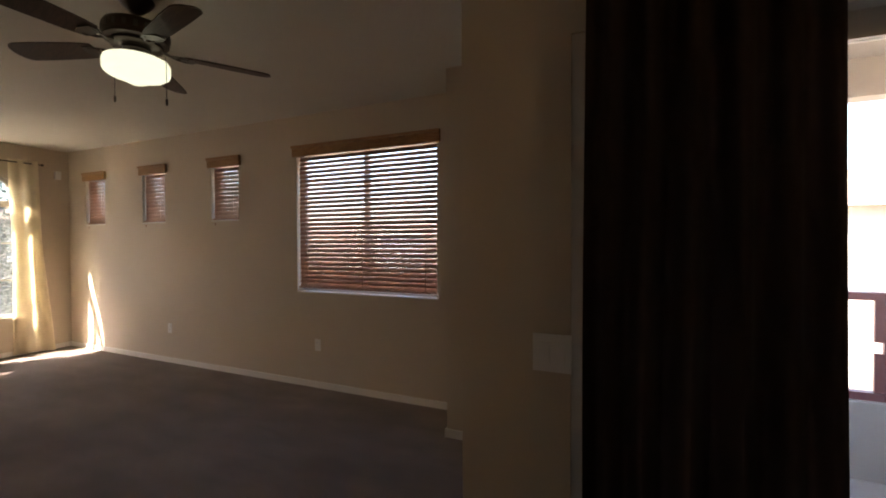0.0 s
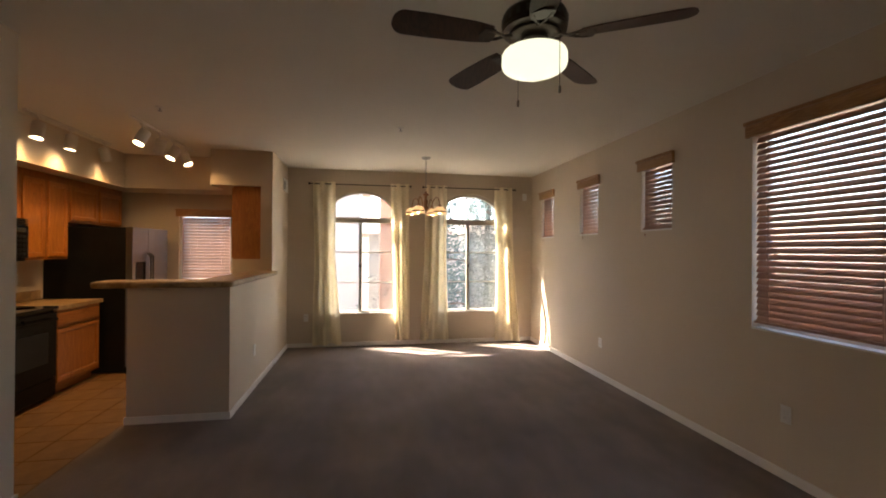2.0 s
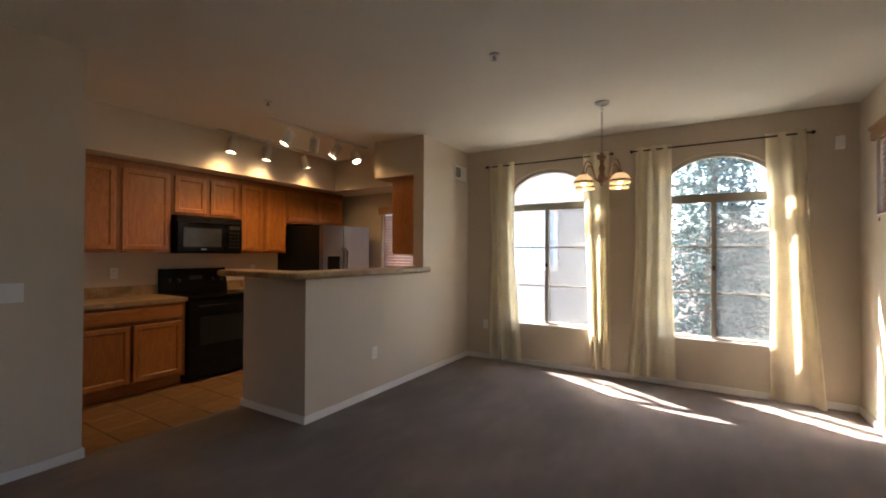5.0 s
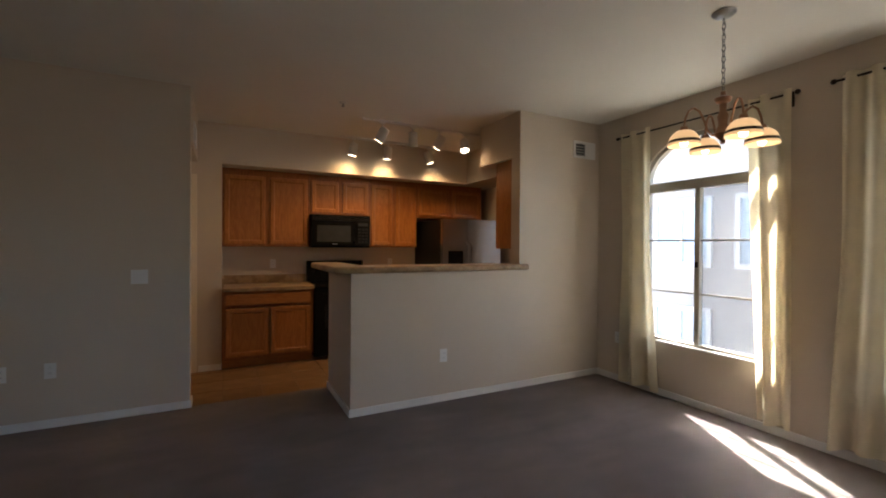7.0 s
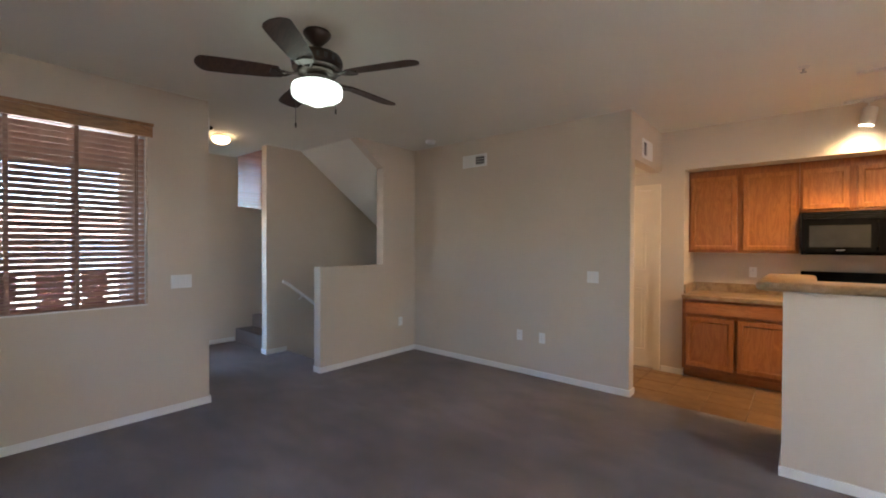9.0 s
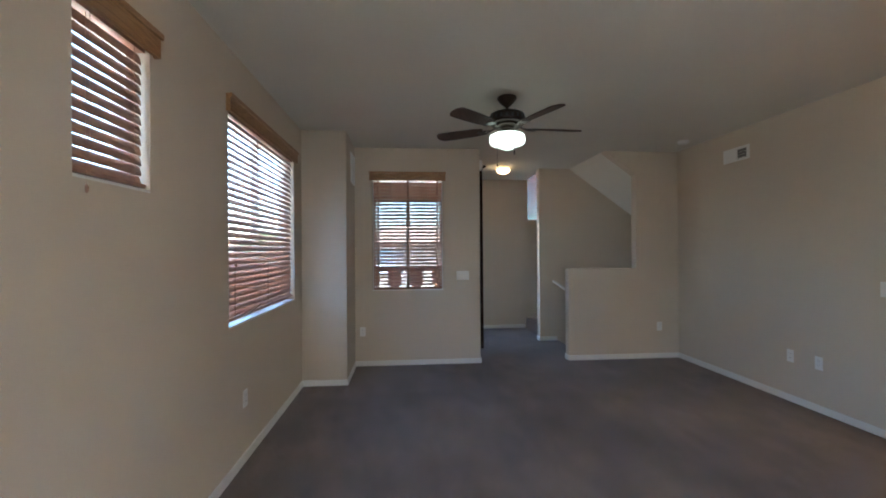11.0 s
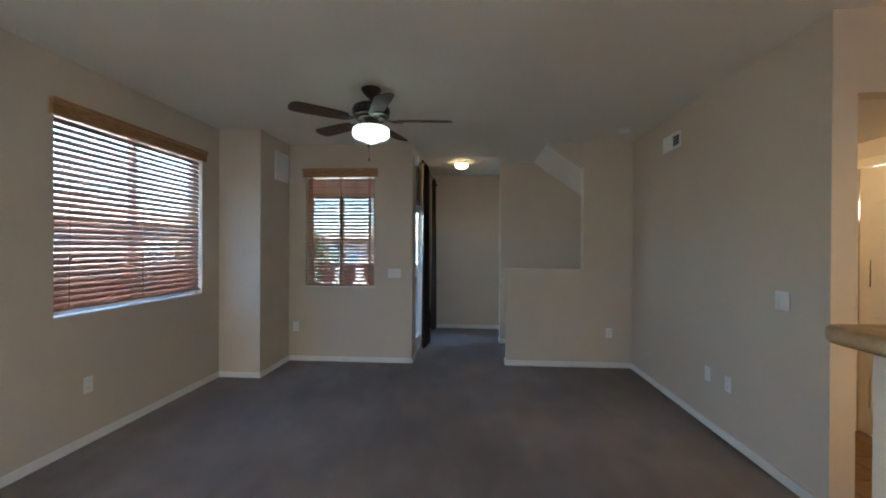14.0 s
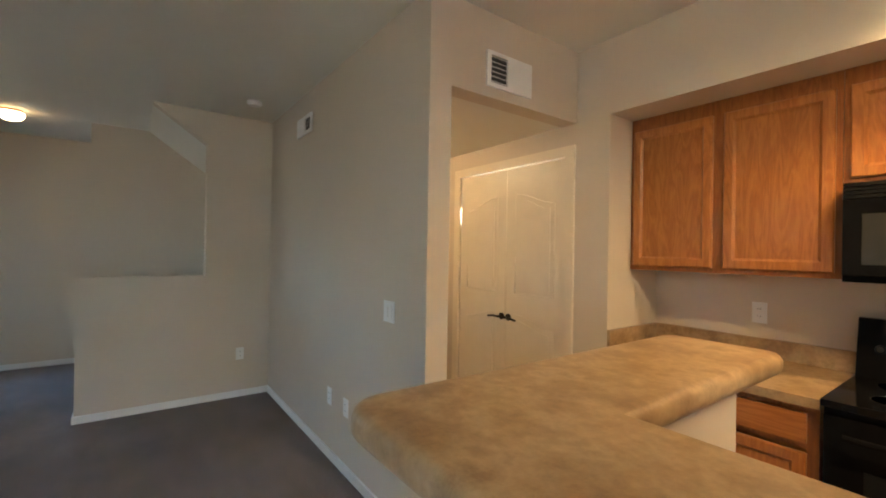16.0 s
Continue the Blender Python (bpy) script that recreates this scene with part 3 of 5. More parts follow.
arched_window("window_8", *ARCH[0], "tall arched window with tan frame and muntins")
arched_window("window_9", *ARCH[1], "tall arched window with tan frame, trees outside")

# ---- sliding door to the balcony ----
sx0, sx1, _, sz1 = SLIDER
slider = thing("door_1", (sx0 + sx1) / 2, SLY + 0.06, 0, "white framed sliding glass door to the balcony", "door")
slider["kind"] = "structure"
hw = (sx1 - sx0) / 2
bm = bmesh.new()
box(bm, -hw, -hw + 0.05, -0.05, 0.05, 0, sz1)
box(bm, hw - 0.05, hw, -0.05, 0.05, 0, sz1)
box(bm, -hw + 0.05, hw - 0.05, -0.05, 0.05, sz1 - 0.05, sz1)
box(bm, -hw + 0.05, hw - 0.05, -0.05, 0.05, 0, 0.025)
part("door_frame", bm, M_WVINYL, slider)
for lo, hi, y in ((-hw + 0.05, 0.03, 0.02), (-0.03, hw - 0.05, -0.02)):
    bm = bmesh.new()
    for d in ((lo, lo + 0.06, 0.025, sz1 - 0.05), (hi - 0.06, hi, 0.025, sz1 - 0.05), (lo + 0.06, hi - 0.06, 0.025, 0.11), (lo + 0.06, hi - 0.06, sz1 - 0.12, sz1 - 0.05)):
        box(bm, d[0], d[1], y - 0.018, y + 0.018, d[2], d[3])
    leaf = part("door_panel", bm, M_WVINYL, slider)
    p = boxpart("pane", (lo + 0.06, hi - 0.06, y - 0.003, y + 0.003, 0.11, sz1 - 0.12), M_GLASS, leaf)
    p.visible_shadow = False
bm = bmesh.new()
tube(bm, [(-hw + 0.085, -0.005, 0.92), (-hw + 0.085, -0.05, 0.95), (-hw + 0.085, -0.05, 1.12), (-hw + 0.085, -0.005, 1.15)], 0.008)
part("handle", bm, M_ROD, slider, "dark pull handle", True)


# ---- curtains ----
def curtain(name, width_top, width_bot, h, folds, depth, material, label, group, lean=0.0, seed=0, axis="y", pinch=None):
    """Hanging cloth with deep folds. Local origin: middle of the bottom edge."""
    rnd = random.Random(seed)
    ph = [rnd.uniform(0, 6.28) for _ in range(6)]
    nu, nv = folds * 14, 36
    bm = bmesh.new()
    grid = []
    for j in range(nv + 1):
        v = j / nv
        row = []
        wd = width_bot + (width_top - width_bot) * v ** 0.7
        if pinch:
            wd *= 1 - pinch * math.exp(-((v - 0.55) / 0.25) ** 2)
        for i in range(nu + 1):
            u = i / nu
            uu = u + 0.05 * math.sin(5 * u + ph[0] + 1.2 * v) * (1 - 0.6 * v)
            a = (uu - 0.5) * wd + lean * (1 - v) ** 1.4 + 0.012 * math.sin(3.1 * v + ph[4]) * (1 - v)
            am = depth * (0.5 + 0.6 * math.sin(2.3 * u + ph[1]) ** 2) * (0.7 + 0.6 * (1 - v))
            w1 = math.sin(2 * math.pi * folds * u + ph[2] + 0.9 * (1 - v) * math.sin(3.0 * u + ph[3]))
            d = am * math.copysign(abs(w1) ** 0.75, w1)
            d += 0.3 * am * (1 - v) * math.sin(2 * math.pi * (folds - 1.4) * u + ph[5])
            zz = h * v + (0.008 * math.sin(7 * u + ph[1]) if j == 0 else 0)
            row.append(bm.verts.new((d, a, zz) if axis == "y" else (a, d, zz)))
        grid.append(row)
    for j in range(nv):
        for i in range(nu):
            bm.faces.new((grid[j][i], grid[j][i + 1], grid[j + 1][i + 1], grid[j + 1][i]))
    bmesh.ops.solidify(bm, geom=bm.faces[:], thickness=0.0025)
    ob = finish(name, bm, material, smooth=True)
    return tagged(ob, label, "curtain", group)


RODZ, RODX = 2.50, W + 0.085
def curtain_rod(y0, y1):
    r = thing("curtain_rod", RODX, (y0 + y1) / 2, RODZ, "thin dark bronze curtain rod with round end knobs", "curtain rod", "dining curtain rods")
    L = (y1 - y0) / 2
    bm = bmesh.new()
    tube(bm, [(0, -L, 0), (0, L, 0)], 0.008)
    part("rod", bm, M_ROD, r, smooth=True)
    for s in (-1, 1):
        bm = bmesh.new()
        lathe(bm, [(0.0, -0.018), (0.012, -0.014), (0.019, 0.0), (0.012, 0.014), (0.0, 0.018)], 0, s * (L + 0.015), 0, 14)
        part("finial", bm, M_ROD, r, smooth=True)
        bm = bmesh.new()
        tube(bm, [(0, s * (L - 0.05), 0), (-0.03, s * (L - 0.05), -0.004), (-0.083, s * (L - 0.05), -0.03)], 0.006)
        box(bm, -0.085, -0.079, s * (L - 0.05) - 0.012, s * (L - 0.05) + 0.012, -0.075, 0.02)
        part("bracket", bm, M_ROD, r)
curtain_rod(-0.01, 1.50)
curtain_rod(1.73, 3.22)
CURT = [(0.19, 0.33, 0.45, 0.05, 0.06, 0), (1.34, 0.28, 0.23, 0.09, 0.045, 1), (1.93, 0.35, 0.44, 0.08, 0.0, 2), (3.04, 0.31, 0.38, 0.02, 0.095, 3)]
for y, wt, wbm, z, ln, k in CURT:
    c = curtain("curtain", wt, wbm, RODZ + 0.035 - z, (2, 2, 3, 2)[k], 0.046, M_CURT, "cream fabric curtain gathered on a dark rod", "cream curtains", ln, k + 3, "y", (0.18, 0.0, 0.1, 0.15)[k])
    c.matrix_world = pose(RODX, y, z)

# dark curtains on the sliding door
rod = thing("curtain_rod", 0.42, SLY - 0.10, 2.56, "long dark bronze rod above the sliding door", "curtain rod")
bm = bmesh.new()
tube(bm, [(-0.95, 0, 0), (1.12, 0, 0)], 0.010)
part("rod", bm, M_ROD, rod, smooth=True)
for s in (-0.97, 1.14):
    bm = bmesh.new()
    lathe(bm, [(0.0, -0.022), (0.016, -0.016), (0.024, 0.0), (0.016, 0.016), (0.0, 0.022)], s, 0, 0, 14)
    part("finial", bm, M_ROD, rod, smooth=True)
for s in (-0.9, 1.05):
    bm = bmesh.new()
    tube(bm, [(s, 0, 0), (s, 0.06, -0.006), (s, 0.098, -0.02)], 0.007)
    part("bracket", bm, M_ROD, rod)
for x, wt, wbm, k in ((-0.095, 0.52, 0.56, 11), (1.14, 0.34, 0.38, 12)):
    c = curtain("curtain", wt, wbm, 2.50, 6 if k == 11 else 4, 0.034, M_DCURT, "dark brown heavy curtain beside the sliding door", "dark curtains", 0.0, k, "x")
    c.matrix_world = pose(x, SLY - 0.10, 0.09)

# ---- kitchen ----
def cabinet_door(parent, x0, x1, z0, z1, y, panel=True):
    """A framed oak door with a sunk panel; it faces +y at y."""
    t = 0.019
    if not panel:
        bm = bmesh.new()
        box(bm, x0, x1, y - t, y, z0, z1)
        return part("drawer_front", bm, M_OAKX, parent, bevel=0.006)
    bm = bmesh.new()
    def ring(d, yy):
        return [bm.verts.new(q) for q in ((x0 + d, yy, z0 + d), (x1 - d, yy, z0 + d), (x1 - d, yy, z1 - d), (x0 + d, yy, z1 - d))]
    f = 0.056
    rings = [ring(0.0, y - t), ring(0.0, y - 0.006), ring(0.006, y), ring(f - 0.012, y), ring(f, y - 0.012)]
    for p, q in zip(rings, rings[1:]):
        for k in range(4):
            bm.faces.new((p[k], p[(k + 1) % 4], q[(k + 1) % 4], q[k]))
    bm.faces.new(rings[0])
    bm.faces.new(rings[-1])
    d = part("door", bm, M_OAK, parent)
    bm = bmesh.new()
    box(bm, x0 + f + 0.001, x1 - f - 0.001, y - 0.0119, y - 0.010, z0 + f + 0.001, z1 - f - 0.001)
    part("panel", bm, M_OAK, d)
    return d


def upper_cabinet(x0, x1, z0, z1, y, yb, label):
    c = thing("wall_cabinet", (x0 + x1) / 2, yb, z0, label, "cabinet", "oak wall cabinets")
    h, d, w = z1 - z0, y - yb, (x1 - x0) / 2
    boxpart("body", (-w + 0.001, w - 0.001, 0.001, d - 0.02, 0, h - 0.002), M_OAK, c)
    bm = bmesh.new()
    box(bm, -w + 0.001, -w + 0.035, d - 0.0199, d, 0, h - 0.002)
    box(bm, w - 0.035, w - 0.001, d - 0.0199, d, 0, h - 0.002)
    box(bm, -0.040, 0.040, d - 0.0199, d, 0.03, h - 0.09)
    box(bm, -w + 0.035, w - 0.035, d - 0.0199, d, 0, 0.03)
    box(bm, -w + 0.035, w - 0.035, d - 0.0199, d, h - 0.09, h - 0.002)
    part("face_frame", bm, M_OAK_SHADED, c)
    for a, b in ((-w + 0.024, -0.026), (0.026, w - 0.024)):
        cabinet_door(c, a, b, 0.026, h - 0.080, d + 0.020)
    return c


UY = -2.54
upper_cabinet(-4.85, NX, 1.37, 2.295, UY, KB, "honey oak wall cabinet with two panel doors")
upper_cabinet(-5.635, -4.85, 1.785, 2.295, UY, KB, "short honey oak wall cabinet above the microwave")
upper_cabinet(-6.335, -5.635, 1.37, 2.295, UY, KB, "honey oak wall cabinet with two panel doors")
upper_cabinet(-7.42, -6.335, 1.79, 2.295, UY, KB, "short honey oak wall cabinet above the refrigerator")
c = thing("wall_cabinet", -7.03, PEN - 0.14, 1.37, "honey oak wall cabinet, its plain side to the room", "cabinet", "oak wall cabinets")
boxpart("body", (-0.53, 0.50, -0.335, -0.001, 0, 0.923), M_OAK, c, "", 0.002)
boxpart("door", (-0.51, -0.01, -0.355, -0.336, 0.015, 0.90), M_OAK, c, "", 0.003)
boxpart("door", (0.00, 0.49, -0.355, -0.336, 0.015, 0.90), M_OAK, c, "", 0.003)


def base_cabinet(x0, x1, doors, label):
    y, yb = -2.235, KB
    c = thing("base_cabinet", (x0 + x1) / 2, yb, 0, label, "cabinet", "oak base cabinets")
    w, d = (x1 - x0) / 2, y - yb
    boxpart("body", (-w + 0.001, w - 0.001, 0.001, d - 0.02, 0.10, 0.865), M_OAK, c)
    boxpart("toe_kick", (-w + 0.001, w - 0.001, 0.02, d - 0.08, 0.0, 0.0999), M_OAKX, c, "dark recessed toe kick")
    bm = bmesh.new()
    box(bm, -w + 0.001, w - 0.001, d - 0.0199, d, 0.10, 0.14)
    box(bm, -w + 0.001, w - 0.001, d - 0.0199, d, 0.69, 0.72)
    box(bm, -w + 0.001, w - 0.001, d - 0.0199, d, 0.84, 0.865)
    box(bm, -w + 0.001, -w + 0.04, d - 0.0199, d, 0.14, 0.69)
    box(bm, w - 0.04, w - 0.001, d - 0.0199, d, 0.14, 0.69)
    box(bm, -w + 0.001, -w + 0.04, d - 0.0199, d, 0.72, 0.84)
    box(bm, w - 0.04, w - 0.001, d - 0.0199, d, 0.72, 0.84)
    part("face_frame", bm, M_OAK_SHADED, c)
    step = (2 * w - 0.05) / doors
    for k in range(doors):
        a = -w + 0.025 + k * step
        cabinet_door(c, a + 0.014, a + step - 0.014, 0.135, 0.675, d + 0.02)
    cabinet_door(c, -w + 0.039, w - 0.039, 0.715, 0.835, d + 0.02, False)
    return c


base_cabinet(-4.85, NX, 2, "honey oak base cabinet with a drawer and two doors")
base_cabinet(-6.38, -5.63, 1, "honey oak base cabinet with a drawer and a door")
for x0, x1 in ((-4.855, NX - 0.001), (-6.39, -5.625)):
    ct = thing("countertop", (x0 + x1) / 2, KB, 0.867, "tan stone-look laminate countertop with backsplash", "countertop", "kitchen countertops")
    w = (x1 - x0) / 2
    boxpart("top", (-w, w, 0.001, 0.66, 0, 0.04), M_LAM, ct, "", 0.010)
    boxpart("backsplash", (-w, w, 0.001, 0.02, 0.0405, 0.145), M_LAM, ct, "", 0.004)
    if x1 > -5:
        boxpart("side_splash", (w - 0.02, w, 0.021, 0.56, 0.0405, 0.145), M_LAM, ct, "", 0.004)

# range
st = thing("kitchen_range", -5.242, -2.84, 0, "black freestanding electric range with a rear control panel", "stove")
boxpart("body", (-0.380, 0.380, 0.0, 0.615, 0.04, 0.89), M_BLACK, st, "", 0.004)
boxpart("cooktop", (-0.383, 0.383, 0.0, 0.655, 0.8905, 0.918), M_BLKGLASS, st, "glossy black glass cooktop", 0.006)
bm = bmesh.new()
prism(bm, [(0.0, 0.9185), (0.10, 0.9185), (0.045, 1.185), (0.0, 1.185)], -0.380, 0.380, "x")
part("control_panel", bm, M_BLACK, st, "", bevel=0.006)
for x, y, r in ((-0.19, 0.20, 0.085), (0.19, 0.20, 0.105), (-0.19, 0.47, 0.105), (0.19, 0.47, 0.085)):
    bm = bmesh.new()
    lathe(bm, [(r - 0.004, 0.9183), (r - 0.004, 0.9188), (r, 0.9188), (r, 0.9183)], x, y, 0, 28)
    part("burner_ring", bm, M_GREYGL, st)
od = boxpart("oven_door", (-0.375, 0.375, 0.6155, 0.645, 0.22, 0.86), M_BLACK, st, "", 0.006)
boxpart("oven_window", (-0.26, 0.26, 0.6452, 0.648, 0.38, 0.68), M_BLKMATT, od)
bm = bmesh.new()
tube(bm, [(-0.31, 0.645, 0.80), (-0.31, 0.69, 0.80), (0.31, 0.69, 0.80), (0.31, 0.645, 0.80)], 0.012)
part("handle", bm, M_BLACK, od, smooth=True)
boxpart("drawer", (-0.375, 0.375, 0.6155, 0.64, 0.045, 0.21), M_BLACK, st, "", 0.006)
for x in (-0.30, -0.20, 0.20, 0.30):
    bm = bmesh.new()
    lathe(bm, [(0.020, 0.0), (0.020, 0.012), (0.014, 0.022), (0.0, 0.022)], 0, 0, 0, 16, Euler((radians(-78), 0, 0)).to_matrix())
    bmesh.ops.translate(bm, verts=bm.verts, vec=(x, 0.075, 1.05))
    part("knob", bm, M_BLKMATT, st, smooth=True)
boxpart("clock", (-0.075, 0.075, 0.066, 0.072, 1.05, 1.10), M_GREYGL, st)

# microwave
mw = thing("microwave", -5.242, KB + 0.002, 1.362, "black over-the-range microwave with a grey window", "microwave")
boxpart("body", (-0.379, 0.379, 0, 0.385, 0, 0.42), M_BLACK, mw, "", 0.004)
d = boxpart("door", (-0.185, 0.375, 0.3855, 0.415, 0.03, 0.345), M_BLACK, mw, "", 0.008)
boxpart("door_window", (-0.115, 0.315, 0.4155, 0.4175, 0.075, 0.285), M_GREYGL, d, "grey mesh window")
bm = bmesh.new()
tube(bm, [(-0.160, 0.415, 0.06), (-0.160, 0.448, 0.08), (-0.160, 0.448, 0.30), (-0.160, 0.415, 0.32)], 0.010)
part("handle", bm, M_BLACK, d, smooth=True)
p = boxpart("keypad", (-0.375, -0.190, 0.3855, 0.412, 0.03, 0.345), M_BLACK, mw, "", 0.004)
boxpart("display", (-0.345, -0.215, 0.4125, 0.4135, 0.285, 0.325), M_GREYGL, p)
for r in range(5):
    for q in range(3):
        boxpart("key", (-0.345 + q * 0.047, -0.309 + q * 0.047, 0.4125, 0.4140, 0.06 + r * 0.042, 0.088 + r * 0.042), M_BLKMATT, p)
for k in range(4):
    boxpart("vent_slat", (-0.375, 0.375, 0.3855, 0.410, 0.352 + k * 0.017, 0.363 + k * 0.017), M_BLKMATT, mw)
boxpart("nameplate", (0.06, 0.12, 0.4155, 0.4165, 0.042, 0.052), M_STEEL, d)

# refrigerator
fr = thing("refrigerator", -6.90, KB + 0.01, 0, "side-by-side refrigerator, steel doors and black sides", "refrigerator")
boxpart("body", (-0.455, 0.455, 0, 0.85, 0.02, 1.745), M_BLKMATT, fr, "black textured cabinet", 0.006)
for a, b, hx in ((-0.455, 0.075, 0.045), (0.083, 0.455, 0.113)):
    d = boxpart("door", (a, b, 0.853, 0.925, 0.08, 1.752), M_STEEL, fr, "brushed steel door", 0.014)
    bm = bmesh.new()
    tube(bm, [(hx, 0.925, 0.66), (hx, 0.972, 0.70), (hx, 0.978, 1.05), (hx, 0.972, 1.40), (hx, 0.925, 1.44)], 0.013)
    part("handle", bm, M_STEEL, d, smooth=True)
    if a > 0:
        boxpart("dispenser", (0.155, 0.375, 0.9255, 0.932, 0.98, 1.33), M_BLKGLASS, d, "black water dispenser", 0.004)
boxpart("grille", (-0.45, 0.45, 0.853, 0.90, 0.0, 0.075), M_BLKMATT, fr)

# breakfast bar top: one L-shaped slab with rounded edge
bm = bmesh.new()
def arc(cx, cy, r, a0, a1, n=5):
    return [(cx + r * math.cos(radians(a0 + (a1 - a0) * i / n)), cy + r * math.sin(radians(a0 + (a1 - a0) * i / n))) for i in range(n + 1)]


prism(bm, [(-6.56, PEN + 0.055)] + arc(-4.73, PEN - 0.015, 0.07, 90, 0) + arc(-4.71, -1.335, 0.05, 0, -90) + arc(-4.92, -1.335, 0.05, -90, -180)
      + [(-4.97, -0.65), (PILX + 0.002, -0.65), (PILX + 0.002, PEN + 0.003), (-6.56, PEN + 0.003)], 1.1655, 1.220, "z")
bmesh.ops.recalc_face_normals(bm, faces=bm.faces)
bmesh.ops.bevel(bm, geom=[e for e in bm.edges if abs(e.verts[0].co.z - e.verts[1].co.z) < 0.001 and max(v.co.x for v in e.verts) > PILX + 0.01],
                offset=0.021, segments=4, affect="EDGES", profile=0.5, clamp_overlap=False)
tagged(finish("bar_top", bm, M_LAM, smooth=True), "tan stone-look laminate bar top with rounded edge", "countertop")

# track lights
def track(x0, x1, y, heads, power):
    t = thing("track_light", (x0 + x1) / 2, y, CEIL, "white ceiling track with cylinder spot lamps", "track light", "kitchen track lights")
    cx = (x0 + x1) / 2
    boxpart("rail", (x0 - cx, x1 - cx, -0.018, 0.018, -0.020, -0.0005), M_WHITEMET, t, "", 0.003)
    for x, rx, ry in heads:
        hx = x - cx
        bm = bmesh.new()
        tube(bm, [(hx, 0, -0.020), (hx, 0, -0.085)], 0.009)
        box(bm, hx - 0.03, hx + 0.03, -0.014, 0.014, -0.036, -0.0205)
        part("stem", bm, M_WHITEMET, t, smooth=True)
        m = Euler((radians(rx), radians(ry), 0)).to_matrix()
        bm = bmesh.new()
        lathe(bm, [(0.030, 0.075), (0.048, 0.068), (0.052, 0.05), (0.052, -0.082), (0.049, -0.085), (0.049, -0.062)], hx, 0, -0.15, 22, m)
        h = part("lamp_head", bm, M_WHITEMET, t, "white cylinder", smooth=True)
        bm = bmesh.new()
        lathe(bm, [(0.043, -0.060), (0.043, -0.066), (0.0, -0.076)], hx, 0, -0.15, 22, m)
        part("bulb", bm, M_BULB, h, "glowing reflector bulb", smooth=True)
        la = bpy.data.lights.new("spot_lamp", "SPOT")
        la.energy, la.color, la.spot_size, la.spot_blend, la.shadow_soft_size = power * 1.1, (1.0, 0.59, 0.24), radians(124), 0.8, 0.04
        lo = new("spot_lamp", la)
        dirv = m @ Vector((0, 0, -1))
        eye = Vector((x, y, CEIL - 0.15)) + dirv * 0.10
        lo.matrix_world = look(eye, eye + dirv)


track(-6.62, -5.18, -1.34, [(-5.40, -14, -24), (-5.76, -20, 10), (-6.09, -18, -24), (-6.42, 26, -10)], 1.8)
track(-6.45, -5.15, -2.17, [(-5.31, -1, -10), (-5.76, -4, -4), (-6.34, 6, 18)], 1.9)

# pantry doors
def arched_panel(x0, x1, z0, z1, y, rise, peak):
    """Outline of a panel whose top sweeps up towards the side x = peak."""
    n = 14
    def top(x):
        u = abs(x - peak) / (x1 - x0)
        return z1 + rise * (0.5 + 0.5 * math.cos(math.pi * min(1.0, u)))
    return [(x0, z0), (x1, z0)] + [(x1 + (x0 - x1) * i / n, top(x1 + (x0 - x1) * i / n)) for i in range(n + 1)]


pd = thing("door_2", (PANT[0] + PANT[1]) / 2, KF, 0, "pair of closed cream panelled pantry doors", "door")
pd["kind"] = "structure"
pw = (PANT[1] - PANT[0]) / 2
bm = bmesh.new()
box(bm, -pw - 0.055, -pw + 0.015, 0.0, 0.016, 0, 2.155)
box(bm, pw - 0.015, pw + 0.055, 0.0, 0.016, 0, 2.155)
box(bm, -pw + 0.0151, pw - 0.0151, 0.0, 0.016, 2.09, 2.155)
part("casing", bm, M_DOOR, pd, "", bevel=0.005)
for a, b in ((-pw + 0.017, -0.002), (0.002, pw - 0.017)):
    d = boxpart("door_leaf", (a, b, -0.045, -0.008, 0.012, 2.085), M_DOOR, pd, "", 0.003)
    pk = b - 0.095 if a < -0.1 else a + 0.095
    for z0, z1, rise in ((1.16, 1.80, 0.085), (0.22, 0.93, 0.070)):
        out = arched_panel(a + 0.095, b - 0.095, z0, z1, 0, rise, pk)
        bm = bmesh.new()
        tube(bm, [(x, -0.0095, z) for x, z in out + out[:1]], 0.006, 8)
        part("moulding", bm, M_DOOR, d, smooth=True)
        cx, cz = (a + b) / 2, (z0 + z1) / 2
        inner = [(cx + (x - cx) * 0.80, cz + (z - cz) * 0.90) for x, z in out]
        bm = bmesh.new()
        prism(bm, inner, -0.0079, -0.001, "y")
        part("panel", bm, M_DOOR, d, bevel=0.006)
    s = 1 if a < -0.1 else -1
    hx = -0.035 * s
    bm = bmesh.new()
    lathe(bm, [(0.026, 0.0), (0.026, 0.008), (0.010, 0.012), (0.010, 0.045)], 0, 0, 0, 16, Euler((radians(-90), 0, 0)).to_matrix())
    bmesh.ops.translate(bm, verts=bm.verts, vec=(hx, -0.008, 0.975))
    tube(bm, [(hx, 0.036, 0.975), (hx - 0.05 * s, 0.040, 0.977), (hx - 0.11 * s, 0.036, 0.967)], 0.008)
    part("handle", bm, M_ROD, d, "dark lever handle", smooth=True)

